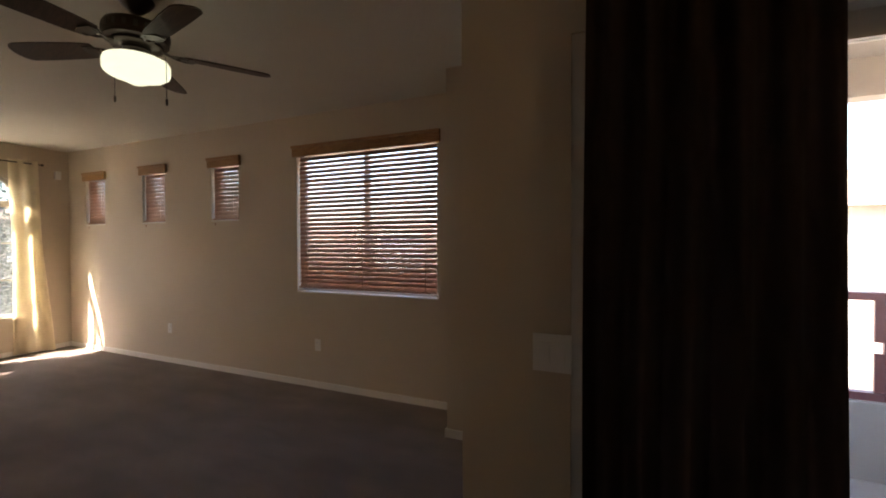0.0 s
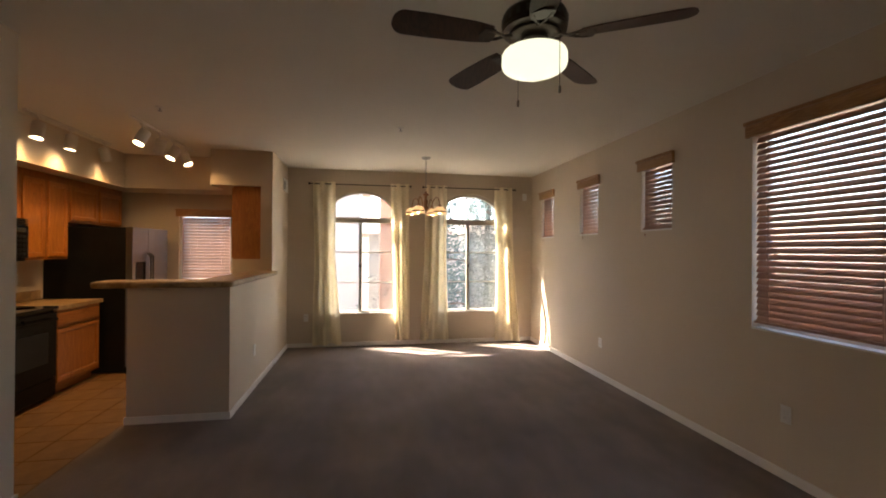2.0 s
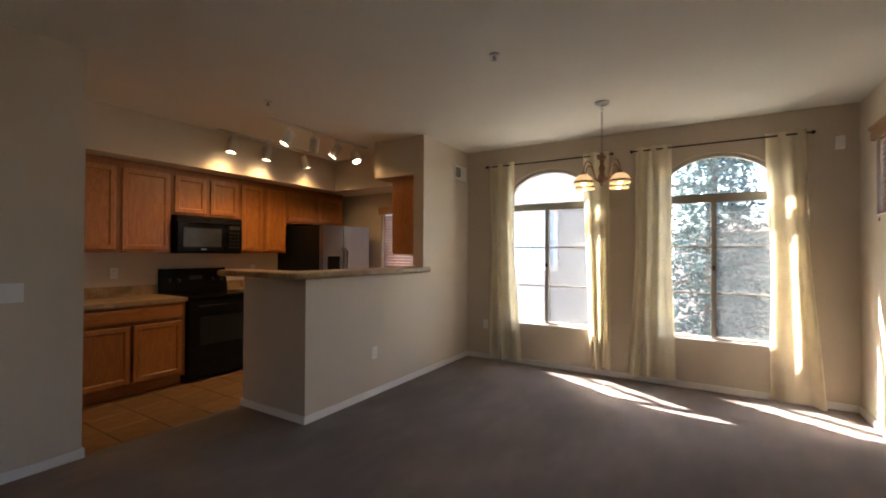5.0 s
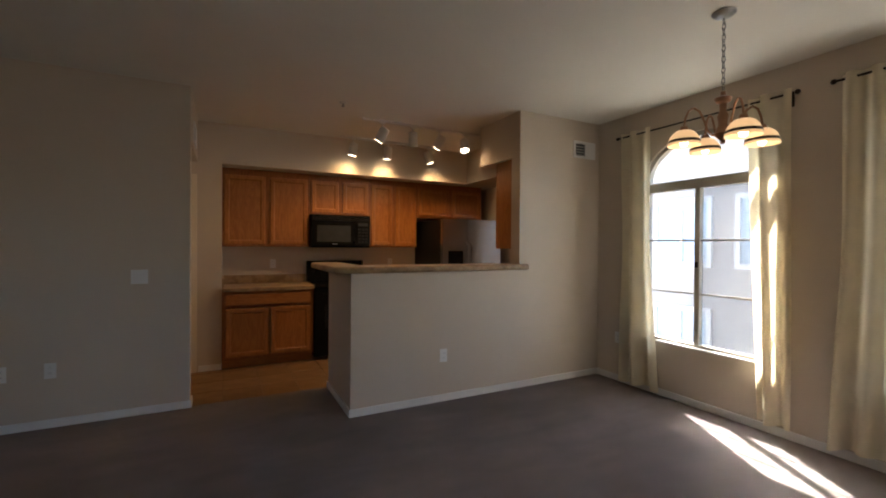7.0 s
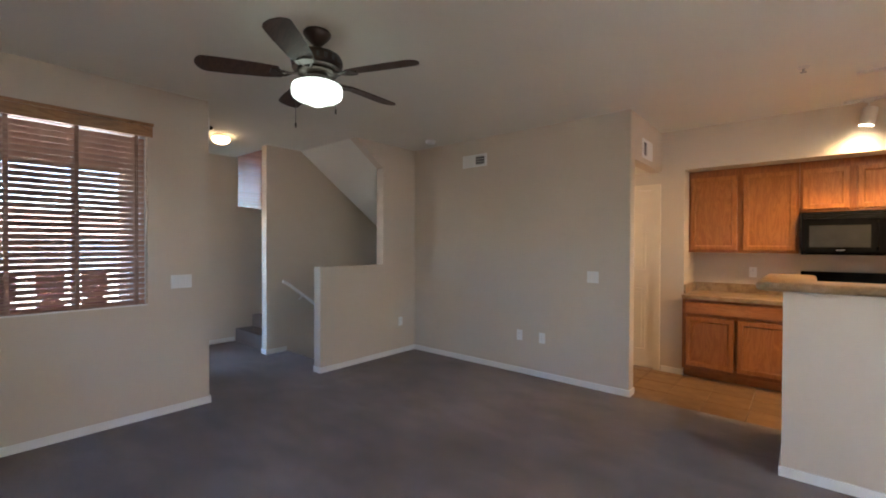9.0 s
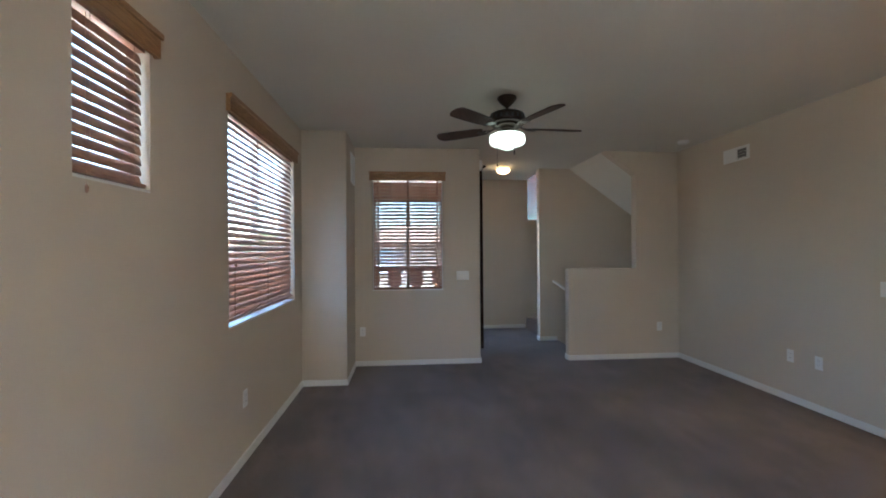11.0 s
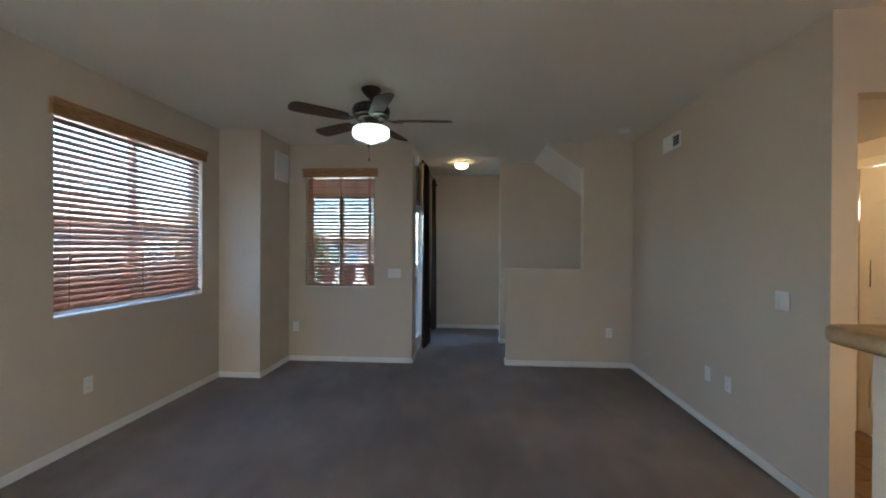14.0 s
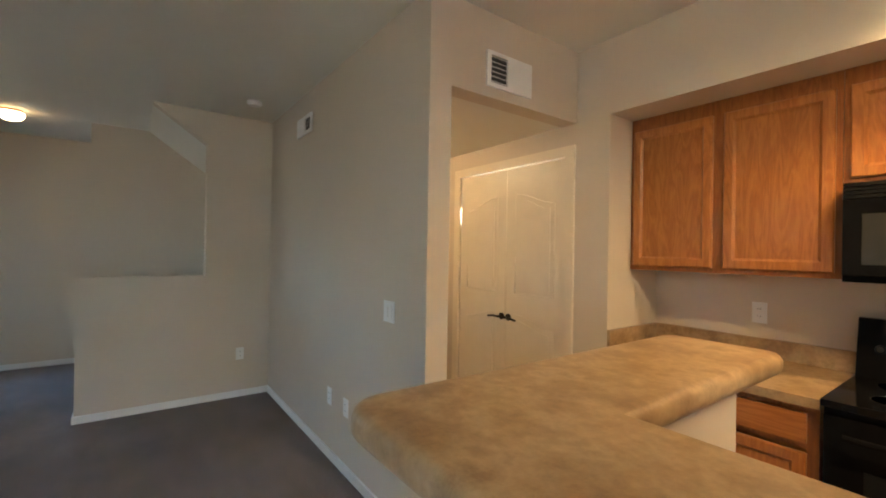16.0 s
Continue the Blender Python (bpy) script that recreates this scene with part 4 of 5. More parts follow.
# ---- ceiling fan ----
FX, FY = -2.63, 1.592
fan = thing("ceiling_fan", FX, FY, CEIL, "dark bronze five-blade ceiling fan with a lit white glass bowl", "ceiling fan", rz=-14)
bm = bmesh.new()
lathe(bm, [(0.0, -0.0005), (0.078, -0.0005), (0.083, -0.008), (0.082, -0.020), (0.064, -0.044), (0.034, -0.074), (0.022, -0.084), (0.0, -0.084)], seg=30)
part("canopy", bm, M_FAN, fan, smooth=True)
bm = bmesh.new()
tube(bm, [(0, 0, -0.082), (0, 0, -0.135)], 0.013)
lathe(bm, [(0.0, -0.110), (0.022, -0.112), (0.024, -0.128), (0.0, -0.130)], seg=18)
part("downrod", bm, M_FAN, fan, smooth=True)
bm = bmesh.new()
lathe(bm, [(0.0, -0.124), (0.050, -0.125), (0.110, -0.134), (0.140, -0.148), (0.149, -0.166), (0.150, -0.205), (0.146, -0.214), (0.148, -0.220), (0.146, -0.230), (0.118, -0.240), (0.0, -0.240)], seg=36)
mh = part("motor_housing", bm, M_FAN, fan, smooth=True)
bm = bmesh.new()
lathe(bm, [(0.0, -0.2402), (0.118, -0.2402), (0.122, -0.252), (0.108, -0.262), (0.0, -0.262)], seg=32)
part("flywheel", bm, M_ROD, mh, smooth=True)
for k in range(20):
    a = 2 * math.pi * k / 20
    bm = bmesh.new()
    box(bm, 0.1495, 0.1515, -0.009, 0.009, -0.202, -0.172)
    bmesh.ops.rotate(bm, verts=bm.verts, matrix=Matrix.Rotation(a, 3, "Z"))
    part("vent_slot", bm, M_SLOT, mh)
for k in range(5):
    a = radians(72 * k)
    m = Matrix.Rotation(a, 4, "Z")
    bm = bmesh.new()
    tube(bm, [(0.105, 0, -0.252), (0.150, 0, -0.268), (0.185, 0.022, -0.272), (0.235, 0.036, -0.272)], 0.007, 8)
    tube(bm, [(0.150, 0, -0.268), (0.185, -0.022, -0.272), (0.235, -0.036, -0.272)], 0.007, 8)
    prism(bm, [(0.205, -0.046), (0.255, -0.050), (0.272, 0.0), (0.255, 0.050), (0.205, 0.046), (0.195, 0.0)], -0.276, -0.270, "z")
    bmesh.ops.transform(bm, matrix=m @ Matrix.Translation((0, 0, -0.272)) @ Matrix.Rotation(radians(6), 4, "X") @ Matrix.Translation((0, 0, 0.272)), verts=bm.verts)
    part("blade_iron", bm, M_FAN, fan)
    bm = bmesh.new()
    n = 10
    pts = [(0.215, -0.050), (0.30, -0.062), (0.50, -0.070), (0.61, -0.069)] + [(0.61 + 0.052 * math.sin(math.pi * i / n), -0.069 * math.cos(math.pi * i / n)) for i in range(1, n)] + [(0.61, 0.069), (0.50, 0.070), (0.30, 0.062), (0.215, 0.050)]
    prism(bm, pts, -0.003, 0.005, "z")
    bmesh.ops.transform(bm, matrix=m @ Matrix.Translation((0, 0, -0.266)) @ Matrix.Rotation(radians(12), 4, "X"), verts=bm.verts)
    part("blade", bm, M_BLADE, fan, "dark walnut blade", bevel=0.002)
bm = bmesh.new()
lathe(bm, [(0.0, -0.2622), (0.062, -0.2622), (0.066, -0.275), (0.058, -0.285), (0.060, -0.300), (0.084, -0.308), (0.084, -0.314), (0.0, -0.314)], seg=28)
sw = part("switch_housing", bm, M_FAN, fan, smooth=True)
for k in range(3):
    a = radians(120 * k + 20)
    bm = bmesh.new()
    tube(bm, [(0.084 * math.cos(a), 0.084 * math.sin(a), -0.311), (0.102 * math.cos(a), 0.102 * math.sin(a), -0.311)], 0.005, 8)
    part("thumb_screw", bm, M_BRONZE, sw)
bm = bmesh.new()
lathe(bm, [(0.080, -0.3142), (0.128, -0.319), (0.144, -0.327), (0.150, -0.340), (0.150, -0.380), (0.145, -0.394), (0.128, -0.407), (0.098, -0.416), (0.072, -0.424), (0.052, -0.437), (0.026, -0.449), (0.0, -0.451)], seg=36)
part("glass_bowl", bm, M_FANGLOW, fan, "lit white schoolhouse glass", smooth=True)
for x, y, l in ((0.052, 0.034, 0.155), (-0.058, -0.022, 0.115)):
    bm = bmesh.new()
    tube(bm, [(x, y, -0.292), (x * 2.55, y * 2.55, -0.312), (x * 2.62, y * 2.62, -0.350), (x * 2.62, y * 2.62, -0.37 - l)], 0.0018, 6)
    lathe(bm, [(0.0, 0.0), (0.006, -0.008), (0.006, -0.035), (0.0, -0.040)], x * 2.62, y * 2.62, -0.37 - l, 8)
    part("pull_chain", bm, M_FAN, fan, smooth=True)

# ---- chandelier ----
CX, CY = -6.42, 1.61
ch = thing("chandelier", CX, CY, CEIL, "copper chandelier with four lit amber glass shades", "chandelier")
bm = bmesh.new()
lathe(bm, [(0.0, -0.0005), (0.062, -0.0005), (0.062, -0.010), (0.045, -0.024), (0.012, -0.032), (0.0, -0.032)], seg=26)
part("canopy", bm, M_STEEL, ch, smooth=True)
for k in range(13):
    bm = bmesh.new()
    z = -0.050 - 0.031 * k
    pts = [(0.009 * math.cos(a), 0, z + 0.020 * math.sin(a)) for a in [2 * math.pi * i / 12 for i in range(13)]]
    tube(bm, pts, 0.0026, 6)
    if k % 2:
        bmesh.ops.rotate(bm, verts=bm.verts, matrix=Matrix.Rotation(radians(90), 3, "Z"))
    part("chain_link", bm, M_STEEL, ch)
bm = bmesh.new()
lathe(bm, [(0.0, -0.450), (0.012, -0.452), (0.014, -0.475), (0.045, -0.490), (0.038, -0.510), (0.020, -0.520), (0.017, -0.56), (0.030, -0.59), (0.022, -0.64), (0.034, -0.665), (0.045, -0.69), (0.030, -0.715), (0.012, -0.73), (0.014, -0.745), (0.0, -0.755)], seg=24)
part("body", bm, M_BRONZE, ch, smooth=True)
for k in range(4):
    a = radians(55.5 + 90 * k)
    ca, sa = math.cos(a), math.sin(a)
    prof = [(0.025, -0.690), (0.055, -0.700), (0.082, -0.672), (0.100, -0.615), (0.124, -0.562), (0.156, -0.540), (0.184, -0.556), (0.201, -0.600), (0.208, -0.645)]
    bm = bmesh.new()
    tube(bm, [(r * ca, r * sa, z) for r, z in prof], 0.0065, 8)
    lathe(bm, [(0.0, -0.640), (0.018, -0.645), (0.026, -0.668), (0.020, -0.685), (0.0, -0.685)], 0.208 * ca, 0.208 * sa, 0, 16)
    part("arm", bm, M_BRONZE, ch, smooth=True)
    bm = bmesh.new()
    lathe(bm, [(0.022, -0.668), (0.042, -0.673), (0.062, -0.689), (0.076, -0.712), (0.083, -0.735), (0.086, -0.756), (0.083, -0.756), (0.080, -0.736), (0.073, -0.714), (0.060, -0.693), (0.041, -0.677), (0.022, -0.672)], 0.208 * ca, 0.208 * sa, 0, 24)
    sh = part("shade", bm, M_SHADE, ch, "lit amber glass bell shade", smooth=True)
    bm = bmesh.new()
    lathe(bm, [(0.0805, -0.726), (0.0848, -0.742), (0.0868, -0.742), (0.0825, -0.726)], 0.208 * ca, 0.208 * sa, 0, 24)
    part("band", bm, M_ROD, sh, "dark band round the rim", smooth=True)
    bm = bmesh.new()
    lathe(bm, [(0.0, -0.690), (0.014, -0.695), (0.026, -0.725), (0.018, -0.755), (0.0, -0.765)], 0.208 * ca, 0.208 * sa, 0, 14)
    part("bulb", bm, M_CBULB, sh, smooth=True)

# ---- landing ceiling lamp ----
fl = thing("ceiling_lamp", 0.40, 0.93, CEIL, "small lit flush ceiling lamp with frosted glass", "ceiling lamp")
bm = bmesh.new()
lathe(bm, [(0.0, -0.0005), (0.085, -0.0005), (0.088, -0.022), (0.0, -0.022)], seg=26)
part("base", bm, M_BRONZE, fl, smooth=True)
bm = bmesh.new()
lathe(bm, [(0.082, -0.0222), (0.098, -0.035), (0.100, -0.055), (0.080, -0.085), (0.040, -0.102), (0.0, -0.106)], seg=26)
part("glass_bowl", bm, M_FLUSH, fl, "lit frosted glass", smooth=True)

hl = thing("ceiling_lamp", -2.40, -1.55, 2.29, "small lit flush ceiling lamp in the hall", "ceiling lamp")
bm = bmesh.new()
lathe(bm, [(0.0, -0.0005), (0.085, -0.0005), (0.088, -0.022), (0.0, -0.022)], seg=26)
part("base", bm, M_BRONZE, hl, smooth=True)
bm = bmesh.new()
lathe(bm, [(0.082, -0.0222), (0.098, -0.035), (0.100, -0.055), (0.080, -0.085), (0.040, -0.102), (0.0, -0.106)], seg=26)
part("glass_bowl", bm, M_HALL, hl, "lit frosted glass", smooth=True)

# ---- plates, vents and detectors ----
def wall_plate(kind, x, y, z, facing, gangs=1):
    """An outlet or switch plate flat on a wall; facing: degrees of the wall's normal in plan."""
    nm = "outlet" if kind == "outlet" else "light_switch"
    lab = "white duplex outlet plate on the wall" if kind == "outlet" else "white rocker switch plate on the wall"
    p = thing(nm, x, y, z, lab, "outlet" if kind == "outlet" else "switch", "wall plates", rz=facing - 90)
    w = 0.035 + 0.023 * (gangs - 1)
    boxpart("plate", (-w, w, 0.0005, 0.0065, -0.058, 0.058), M_PLATE, p, "", 0.002)
    for g in range(gangs):
        gx = (g - (gangs - 1) / 2) * 0.046
        if kind == "outlet":
            for dz in (-0.021, 0.021):
                s = boxpart("socket", (gx - 0.016, gx + 0.016, 0.0066, 0.0085, dz - 0.014, dz + 0.014), M_PLATE, p, "", 0.001)
                for dx in (-0.006, 0.006):
                    boxpart("slot", (gx + dx - 0.0012, gx + dx + 0.0012, 0.0086, 0.0089, dz - 0.003, dz + 0.006), M_SLOT, s)
        else:
            boxpart("rocker", (gx - 0.016, gx + 0.016, 0.0066, 0.0105, -0.033, 0.033), M_PLATE, p, "", 0.002)


for a in ((-5.40, N, 0.42, -90), (-3.13, N, 0.43, -90), (E0, 3.00, 0.43, 180), (E0, -0.895, 0.42, 180), (-2.44, S, 0.43, 90), (-2.72, S, 0.43, 90),
          (-5.645, PEN, 0.41, 90), (W, -0.07, 0.45, 0), (-4.45, KB, 1.15, 90), (-6.05, KB, 1.15, 90)):
    wall_plate("outlet", *a)
wall_plate("switch", -3.275, S, 1.127, 90, 2)
wall_plate("switch", E0, 1.735, 1.122, 180, 3)
wall_plate("switch", -0.475, SLY, 1.12, -90, 2)


def vent(x, y, z, w, h, facing, dark_from, dark_to, label):
    v = thing("air_vent", x, y, z, label, "vent", "wall air vents", rz=facing - 90)
    bm = bmesh.new()
    a, b = w * (dark_from - 0.5), w * (dark_to - 0.5)
    box(bm, -w / 2, a, 0.0005, 0.014, -h / 2, h / 2)
    box(bm, b, w / 2, 0.0005, 0.014, -h / 2, h / 2)
    box(bm, a, b, 0.0005, 0.014, -h / 2, -h / 2 + 0.022)
    box(bm, a, b, 0.0005, 0.014, h / 2 - 0.022, h / 2)
    part("frame", bm, M_PLATE, v, "", bevel=0.002)
    # no duct behind: a dark sheet on the wall gives its shade
    boxpart("backing", (a, b, 0.0005, 0.002, -h / 2 + 0.022, h / 2 - 0.022), M_SLOT, v, "dark sheet in place of the shaded duct")
    n = max(3, int((h - 0.05) / 0.022))
    for i in range(n):
        zc = -h / 2 + 0.03 + (h - 0.06) * i / (n - 1)
        bm = bmesh.new()
        prism(bm, [(0.003, zc + 0.005), (0.012, zc - 0.004), (0.013, zc - 0.003), (0.004, zc + 0.006)], a, b, "x")
        part("slat", bm, M_WHITEMET, v)


vent(-1.80, S, 2.475, 0.36, 0.15, 90, 0.08, 0.46, "white wall air vent with dark louvres")
vent(-7.335, PEN, 2.435, 0.31, 0.18, 90, 0.46, 0.92, "white wall air vent with dark louvres")
vent(HX, -1.69, 2.44, 0.34, 0.19, 180, 0.56, 0.92, "white wall air vent above the hall opening")
vent(-1.0, 3.093, 2.42, 0.34, 0.34, -90, 0.45, 0.46, "flat white access panel on the column")


def ceiling_disc(name, x, y, r, h, label, cat):
    bm = bmesh.new()
    lathe(bm, [(0.0, -0.0005), (r, -0.0005), (r, -h * 0.5), (r * 0.8, -h), (r * 0.3, -h * 1.05), (0.0, -h * 1.05)], seg=22)
    ob = finish(name, bm, M_PLATE, smooth=True)
    ob.matrix_world = pose(x, y, CEIL)
    tagged(ob, label, cat)


ceiling_disc("smoke_detector", -1.33, -0.87, 0.062, 0.036, "round white smoke detector on the ceiling", "smoke detector")
for x, y in ((-5.09, 1.165), (-4.88, -0.96)):
    s = thing("sprinkler", x, y, CEIL, "small fire sprinkler head on the ceiling", "sprinkler", "ceiling sprinklers")
    bm = bmesh.new()
    lathe(bm, [(0.0, -0.0005), (0.036, -0.0005), (0.030, -0.010), (0.0, -0.012)], seg=18)
    part("flange", bm, M_WHITEMET, s, smooth=True)
    bm = bmesh.new()
    lathe(bm, [(0.0, -0.012), (0.008, -0.013), (0.007, -0.032), (0.019, -0.036), (0.019, -0.039), (0.0, -0.039)], seg=14)
    part("head", bm, M_STEEL, s, smooth=True)
bm = bmesh.new()
box(bm, W + 0.0005, W + 0.045, 3.40, 3.46, 2.34, 2.45)
tagged(finish("motion_sensor", bm, M_PLATE, bevel=0.008), "small white alarm sensor box high on the wall", "sensor")
bm = bmesh.new()
box(bm, -0.66, -0.56, SLY - 0.05, SLY - 0.0005, 2.50, 2.62)
tagged(finish("door_chime", bm, M_PLATE, bevel=0.008), "white box high beside the sliding door", "chime")

# handrail of the descending stairs
hr = thing("handrail", 0.46, 0.10, 0.93, "white round handrail on the stair wall", "handrail")
bm = bmesh.new()
tube(bm, [(-0.07, 0.05, 0.02), (-0.07, 0.0, 0.0), (-0.07, -2.0, -1.5)], 0.021, 12)
part("rail", bm, M_TRIM, hr, smooth=True)
for y in (-0.22, -1.3):
    bm = bmesh.new()
    tube(bm, [(-0.07, y, 0.75 * y - 0.01), (-0.07, y, 0.75 * y - 0.06), (-0.001, y, 0.75 * y - 0.08)], 0.008)
    part("bracket", bm, M_TRIM, hr, smooth=True)

# ---- balcony and outdoors ----
GZ = -3.0
structure("ground", [(-400, 400, -400, 400, GZ - 0.5, GZ)], M_GROUND, "pale gravel ground", "ground")
structure("balcony_floor", [(E0 + 0.12, 1.95, SLY + 0.12, 3.85, -0.35, -0.06)], M_CONC, "grey concrete balcony floor", "balcony")
structure("balcony_wall", [(E0 + 0.12, 1.95, 3.70, 3.85, -0.06, 0.44), (1.80, 1.95, SLY + 0.12, 3.70, -0.06, 0.44)], M_STUCCO, "low pale stucco wall round the balcony", "wall")


structure("balcony_ceiling", [(E0 + 0.12, 1.95, SLY + 0.12, 3.85, 2.60, 2.74), (E0 + 0.12, 1.95, 3.70, 3.85, 2.36, 2.5999), (1.80, 1.95, SLY + 0.12, 3.70, 2.36, 2.5999)], M_STUCCO, "stucco balcony ceiling with edge beam", "ceiling")


def railing(axis, lo, hi, t):
    r = thing("balcony_railing", *(((lo + hi) / 2, t) if axis == "x" else (t, (lo + hi) / 2)), 0.44, "maroon painted board railing on the balcony wall", "railing", "balcony railings")
    L = (hi - lo) / 2
    def d(a, b, q, z0, z1):
        return (a, b, -q, q, z0, z1) if axis == "x" else (-q, q, a, b, z0, z1)
    boxpart("top_rail", d(-L, L, 0.05, 0.64, 0.69), M_MAROON, r, "", 0.005)
    boxpart("bottom_rail", d(-L, L, 0.035, 0.0005, 0.05), M_MAROON, r, "", 0.004)
    n = int(2 * L / 0.37)
    st = 2 * L / n
    for i in range(n):
        a0, a1 = -L + st * i + 0.085, -L + st * (i + 1) - 0.075
        bm = bmesh.new()
        nt_ = 0.045
        pts = [(a0, 0.0505), (a1, 0.0505), (a1, 0.30), (a1 - nt_, 0.30), (a1 - nt_, 0.37), (a1, 0.37), (a1, 0.6395), (a0, 0.6395), (a0, 0.37), (a0 + nt_, 0.37), (a0 + nt_, 0.30), (a0, 0.30)]
        prism(bm, pts, -0.012, 0.012, "y" if axis == "x" else "x")
        part("board", bm, M_MAROON, r)


railing("x", E0 + 0.13, 1.93, 3.775)
railing("y", SLY + 0.13, 3.70, 1.875)


def house(name, x0, x1, y0, y1, ztop, material, label, wins, face, roof=True):
    """A stuccoed block with sunk windows on one face ('e' looks to +x, 's' to -y, 'w' to -x)."""
    h = thing(name, (x0 + x1) / 2, (y0 + y1) / 2, GZ, label, "building")
    a, b, H = (x1 - x0) / 2, (y1 - y0) / 2, ztop - GZ
    boxpart("wall", (-a, a, -b, b, 0, H), material, h)
    if roof:
        bm = bmesh.new()
        o = 0.5
        vs = [bm.verts.new(p) for p in ((-a - o, -b - o, H), (a + o, -b - o, H), (a + o, b + o, H), (-a - o, b + o, H), (-a * 0.4, 0, H + 1.3), (a * 0.4, 0, H + 1.3))]
        for f in ((0, 1, 5, 4), (2, 3, 4, 5), (1, 2, 5), (3, 0, 4), (3, 2, 1, 0)):
            bm.faces.new([vs[i] for i in f])
        part("roof", bm, M_ROOF, h, "red clay tile roof")
    for u, z, w, hh in wins:
        if face == "e":
            q = lambda lo, hi, z0, z1, d0, d1: (a + d0, a + d1, lo, hi, z0, z1)
        elif face == "w":
            q = lambda lo, hi, z0, z1, d0, d1: (-a - d1, -a - d0, lo, hi, z0, z1)
        else:
            q = lambda lo, hi, z0, z1, d0, d1: (lo, hi, -b - d1, -b - d0, z0, z1)
        wn_ = boxpart("window", q(u - w / 2, u + w / 2, z, z + hh, 0.001, 0.03), M_PANE, h)
        bm = bmesh.new()
        for s in ((u - w / 2 - 0.12, u - w / 2, z - 0.12, z + hh + 0.12), (u + w / 2, u + w / 2 + 0.12, z - 0.12, z + hh + 0.12), (u - w / 2, u + w / 2, z - 0.12, z), (u - w / 2, u + w / 2, z + hh, z + hh + 0.12), (u - 0.03, u + 0.03, z, z + hh)):
            box(bm, *q(*s, 0.001, 0.08))
        part("frame", bm, M_WVINYL, wn_)
    return h


house("apartment_building", -26, -15.0, -16.0, 0.6, 4.6, M_STUCCO, "pale stucco apartment building with white-framed windows", [(1.2, 1.2, 1.4, 1.5), (3.4, 1.2, 1.4, 1.5), (1.2, 4.0, 1.4, 1.6), (3.4, 4.0, 1.4, 1.6), (5.6, 4.0, 1.4, 1.6), (-2.4, 4.0, 1.6, 1.5)], "e")
house("terracotta_pier", -12.05, -11.7, 1.17, 1.52, 3.6, M_PIER, "narrow terracotta stucco pier", [], "e", False)
house("far_west_building", -40, -30, 1.0, 22, 2.6, M_STUCCO, "pale stucco building behind trees", [(-3, 3.6, 1.4, 1.5), (0.5, 3.6, 1.4, 1.5)], "e")
house("flat_roofed_building", -16, -1.0, 13.0, 20, 2.2, M_STUCCO, "pale stucco building with a flat parapet roof", [(-5, 3.2, 1.6, 1.4), (1, 3.2, 1.6, 1.4), (5, 3.2, 1.6, 1.4)], "s", False)
house("white_building", 0.5, 14, 14.0, 20, 2.3, M_STUCCO, "white stucco building with a tile roof", [(4, 3.2, 1.6, 1.4)], "s")
house("far_building", 18, 28, -8, 12, 1.8, M_STUCCO, "pale stucco building across the yard", [(-3, 3.2, 1.6, 1.4), (2, 3.2, 1.6, 1.4), (6, 3.2, 1.6, 1.4)], "w")


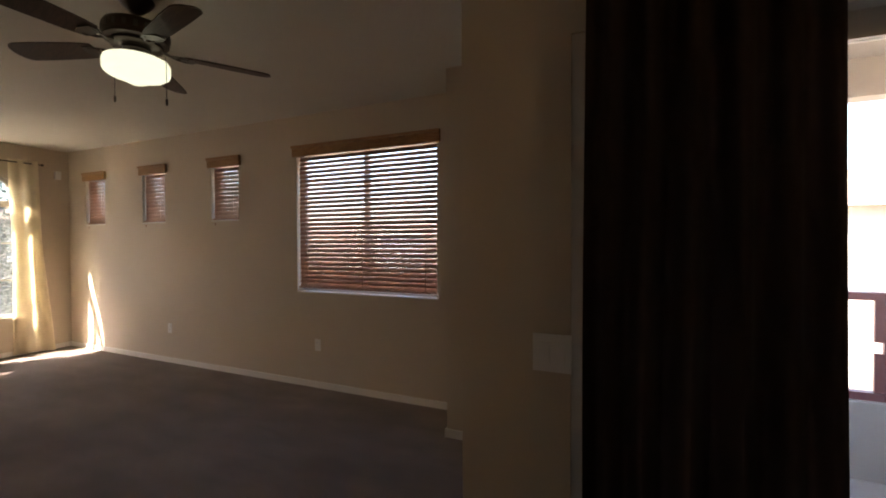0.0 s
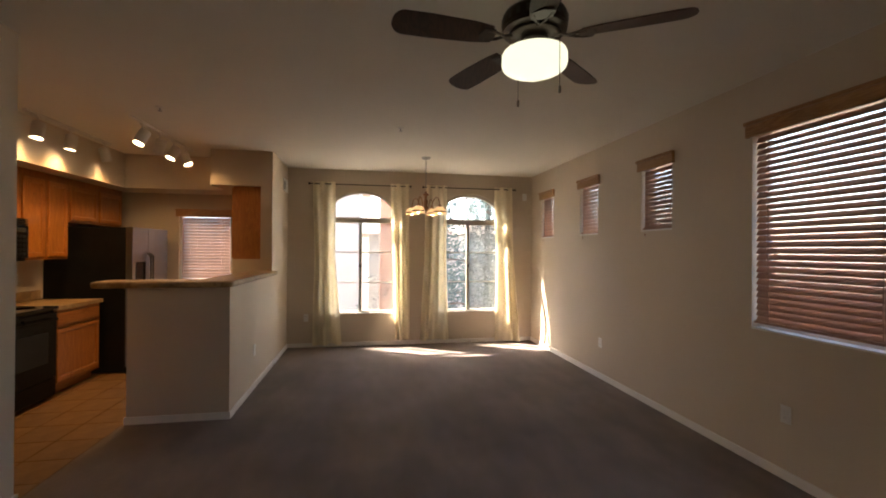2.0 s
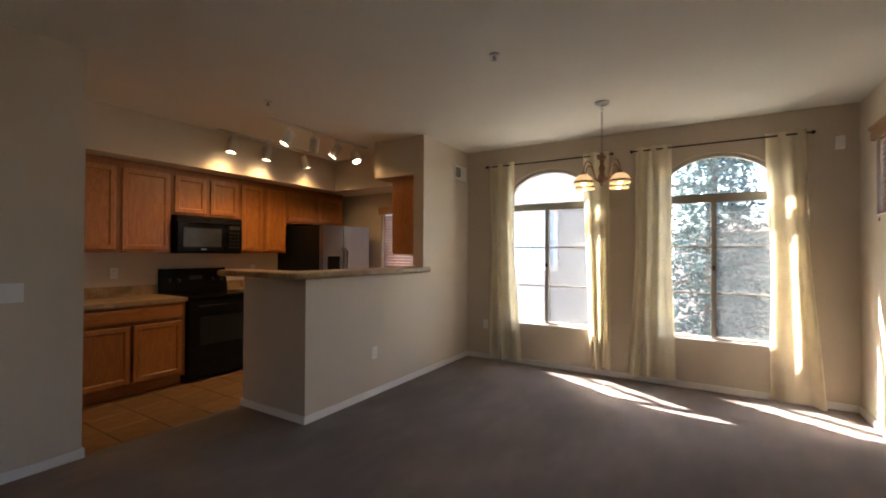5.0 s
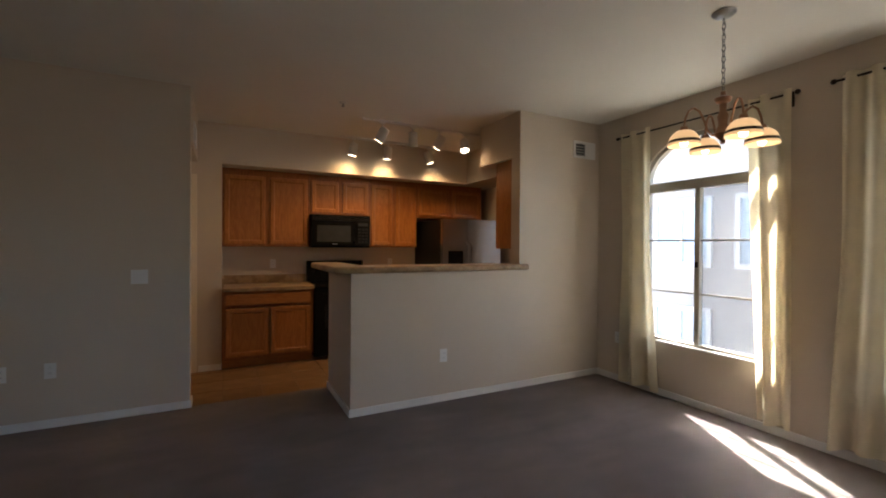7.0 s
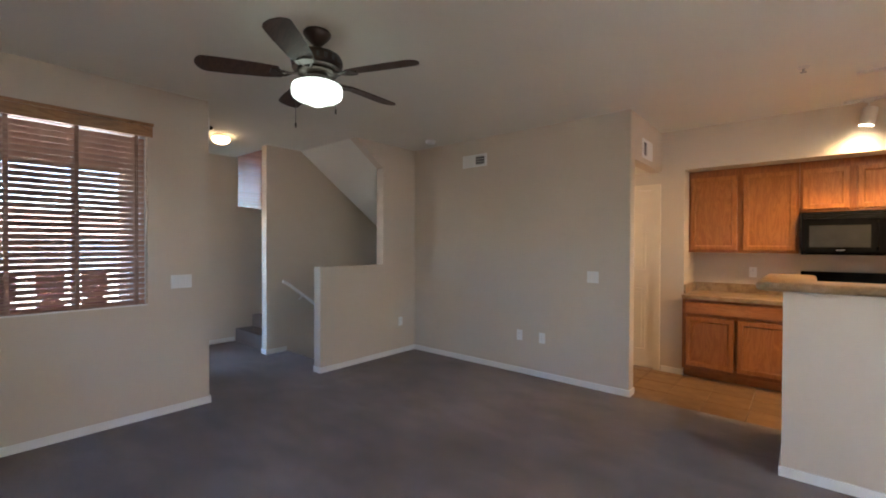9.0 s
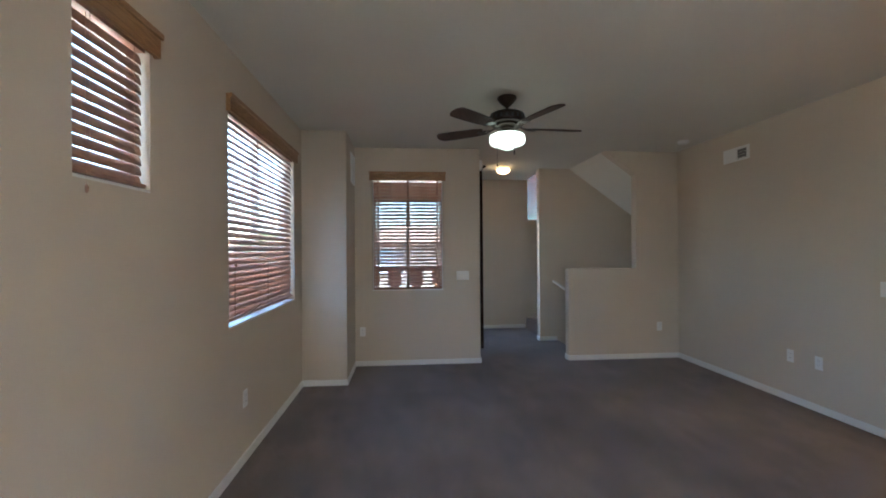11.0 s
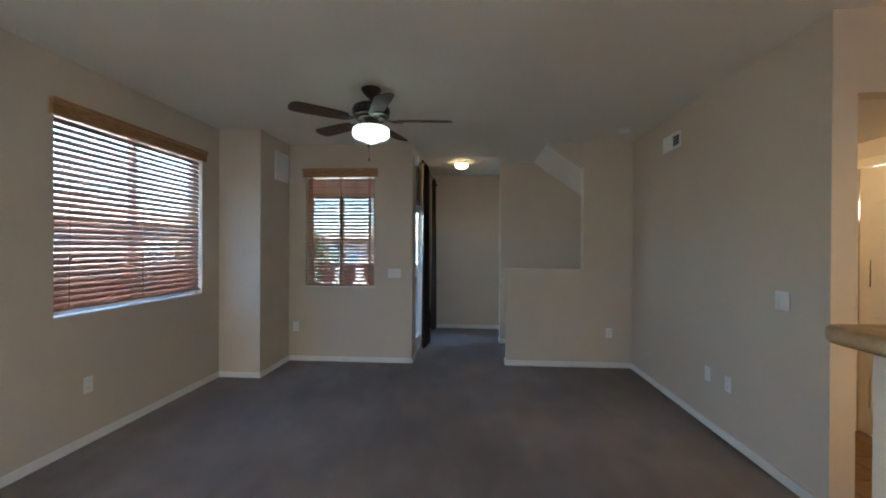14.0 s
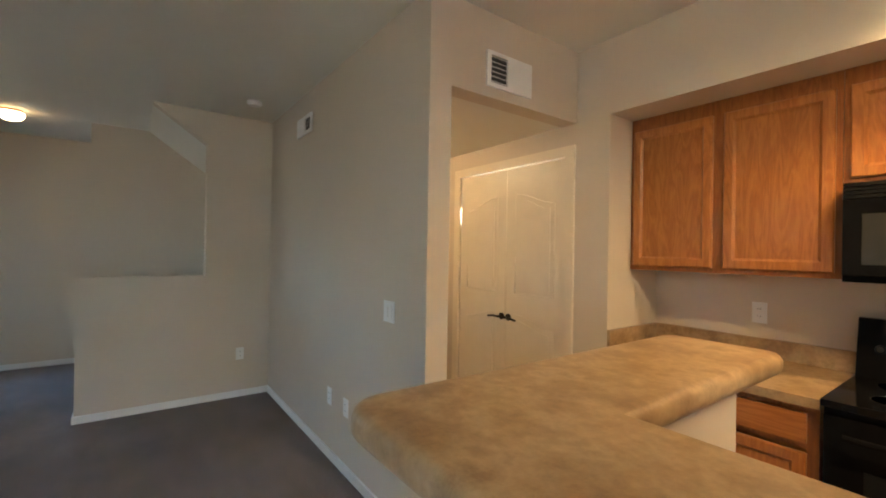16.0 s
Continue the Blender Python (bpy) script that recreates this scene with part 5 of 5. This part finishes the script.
def tree(x, y, h, r, material, label, seed, conifer=True):
    rnd = random.Random(seed)
    t = thing("tree", x, y, GZ, label, "tree", "trees outside")
    bm = bmesh.new()
    lathe(bm, [(0.22, 0), (0.15, h * 0.35), (0.08, h * 0.75), (0.02, h)], seg=10)
    for k in range(16):
        z = h * (0.18 + 0.75 * k / 16)
        a = k * 2.4
        l = r * (1.05 - z / h) if conifer else r * 0.7
        tube(bm, [(0, 0, z), (l * 0.5 * math.cos(a), l * 0.5 * math.sin(a), z + 0.12 * l), (l * math.cos(a), l * math.sin(a), z + 0.05 * l)], 0.03, 5)
    part("trunk", bm, M_BARK, t)
    verts, faces = [], []
    for k in range(17000):
        z = h * (0.12 + 0.88 * rnd.random() ** 1.25)
        lim = r * (1.06 - z / h) if conifer else r * math.sqrt(max(0.05, 1 - ((z - h * 0.62) / (h * 0.42)) ** 2))
        a = rnd.uniform(0, 6.283)
        lob = 0.75 + 0.35 * math.sin(3 * a + z * 2.1) * math.sin(z * 3.3 + a)
        q = lim * lob * rnd.random() ** 0.45
        s = rnd.uniform(0.04, 0.10)
        c = Vector((q * math.cos(a), q * math.sin(a), z + rnd.uniform(-0.1, 0.1)))
        u = Vector((rnd.gauss(0, 1), rnd.gauss(0, 1), rnd.gauss(0, 0.5))).normalized() * s
        v = Vector((rnd.gauss(0, 1), rnd.gauss(0, 1), rnd.gauss(0, 0.7))).normalized() * s * 0.45
        n = len(verts)
        verts += [c - u, c + v, c + u, c - v]
        faces.append((n, n + 1, n + 2, n + 3))
    me = bpy.data.meshes.new("crown")
    me.from_pydata(verts, [], faces)
    me.materials.append(material)
    ob = new("crown", me)
    ob.parent = t
    return t


tree(-12.9, 2.55, 8.8, 2.7, M_LEAF, "blue-green conifer tree with drooping branches", 1)
tree(-16.5, 5.4, 9.8, 2.8, M_LEAF, "blue-green conifer tree with drooping branches", 2)
tree(-11.2, 1.9, 2.6, 0.8, M_BUSH, "low green shrub tree by the window", 3, False)
tree(10.5, 11.0, 6.4, 2.0, M_BUSH, "leafy green tree beyond the balcony", 6, False)
tree(13.0, 8.5, 5.2, 1.7, M_BUSH, "leafy green tree beyond the balcony", 5, False)

# ---- kitchen floor tiles ----
bm = bmesh.new()
TS = 0.33
box(bm, -TS / 2 + 0.004, TS / 2 - 0.004, -TS / 2 + 0.004, TS / 2 - 0.004, -0.008, 0.0)
bmesh.ops.bevel(bm, geom=[e for e in bm.edges if e.verts[0].co.z > -0.001 and e.verts[1].co.z > -0.001], offset=0.003, segments=1, affect="EDGES")
first = finish("tile", bm, M_TILE, tile_floor)
nx, ny = 17, 6
for i in range(nx):
    for j in range(ny):
        x, y = -1.9 - TS * (i + 0.5), -1.19 - TS * (j + 0.5)
        if x - TS / 2 < W or y - TS / 2 < -3.08:
            continue
        o = first if (i, j) == (0, 0) else new("tile", first.data)
        o.parent = tile_floor
        o.matrix_basis = pose(x, y, 0.0)
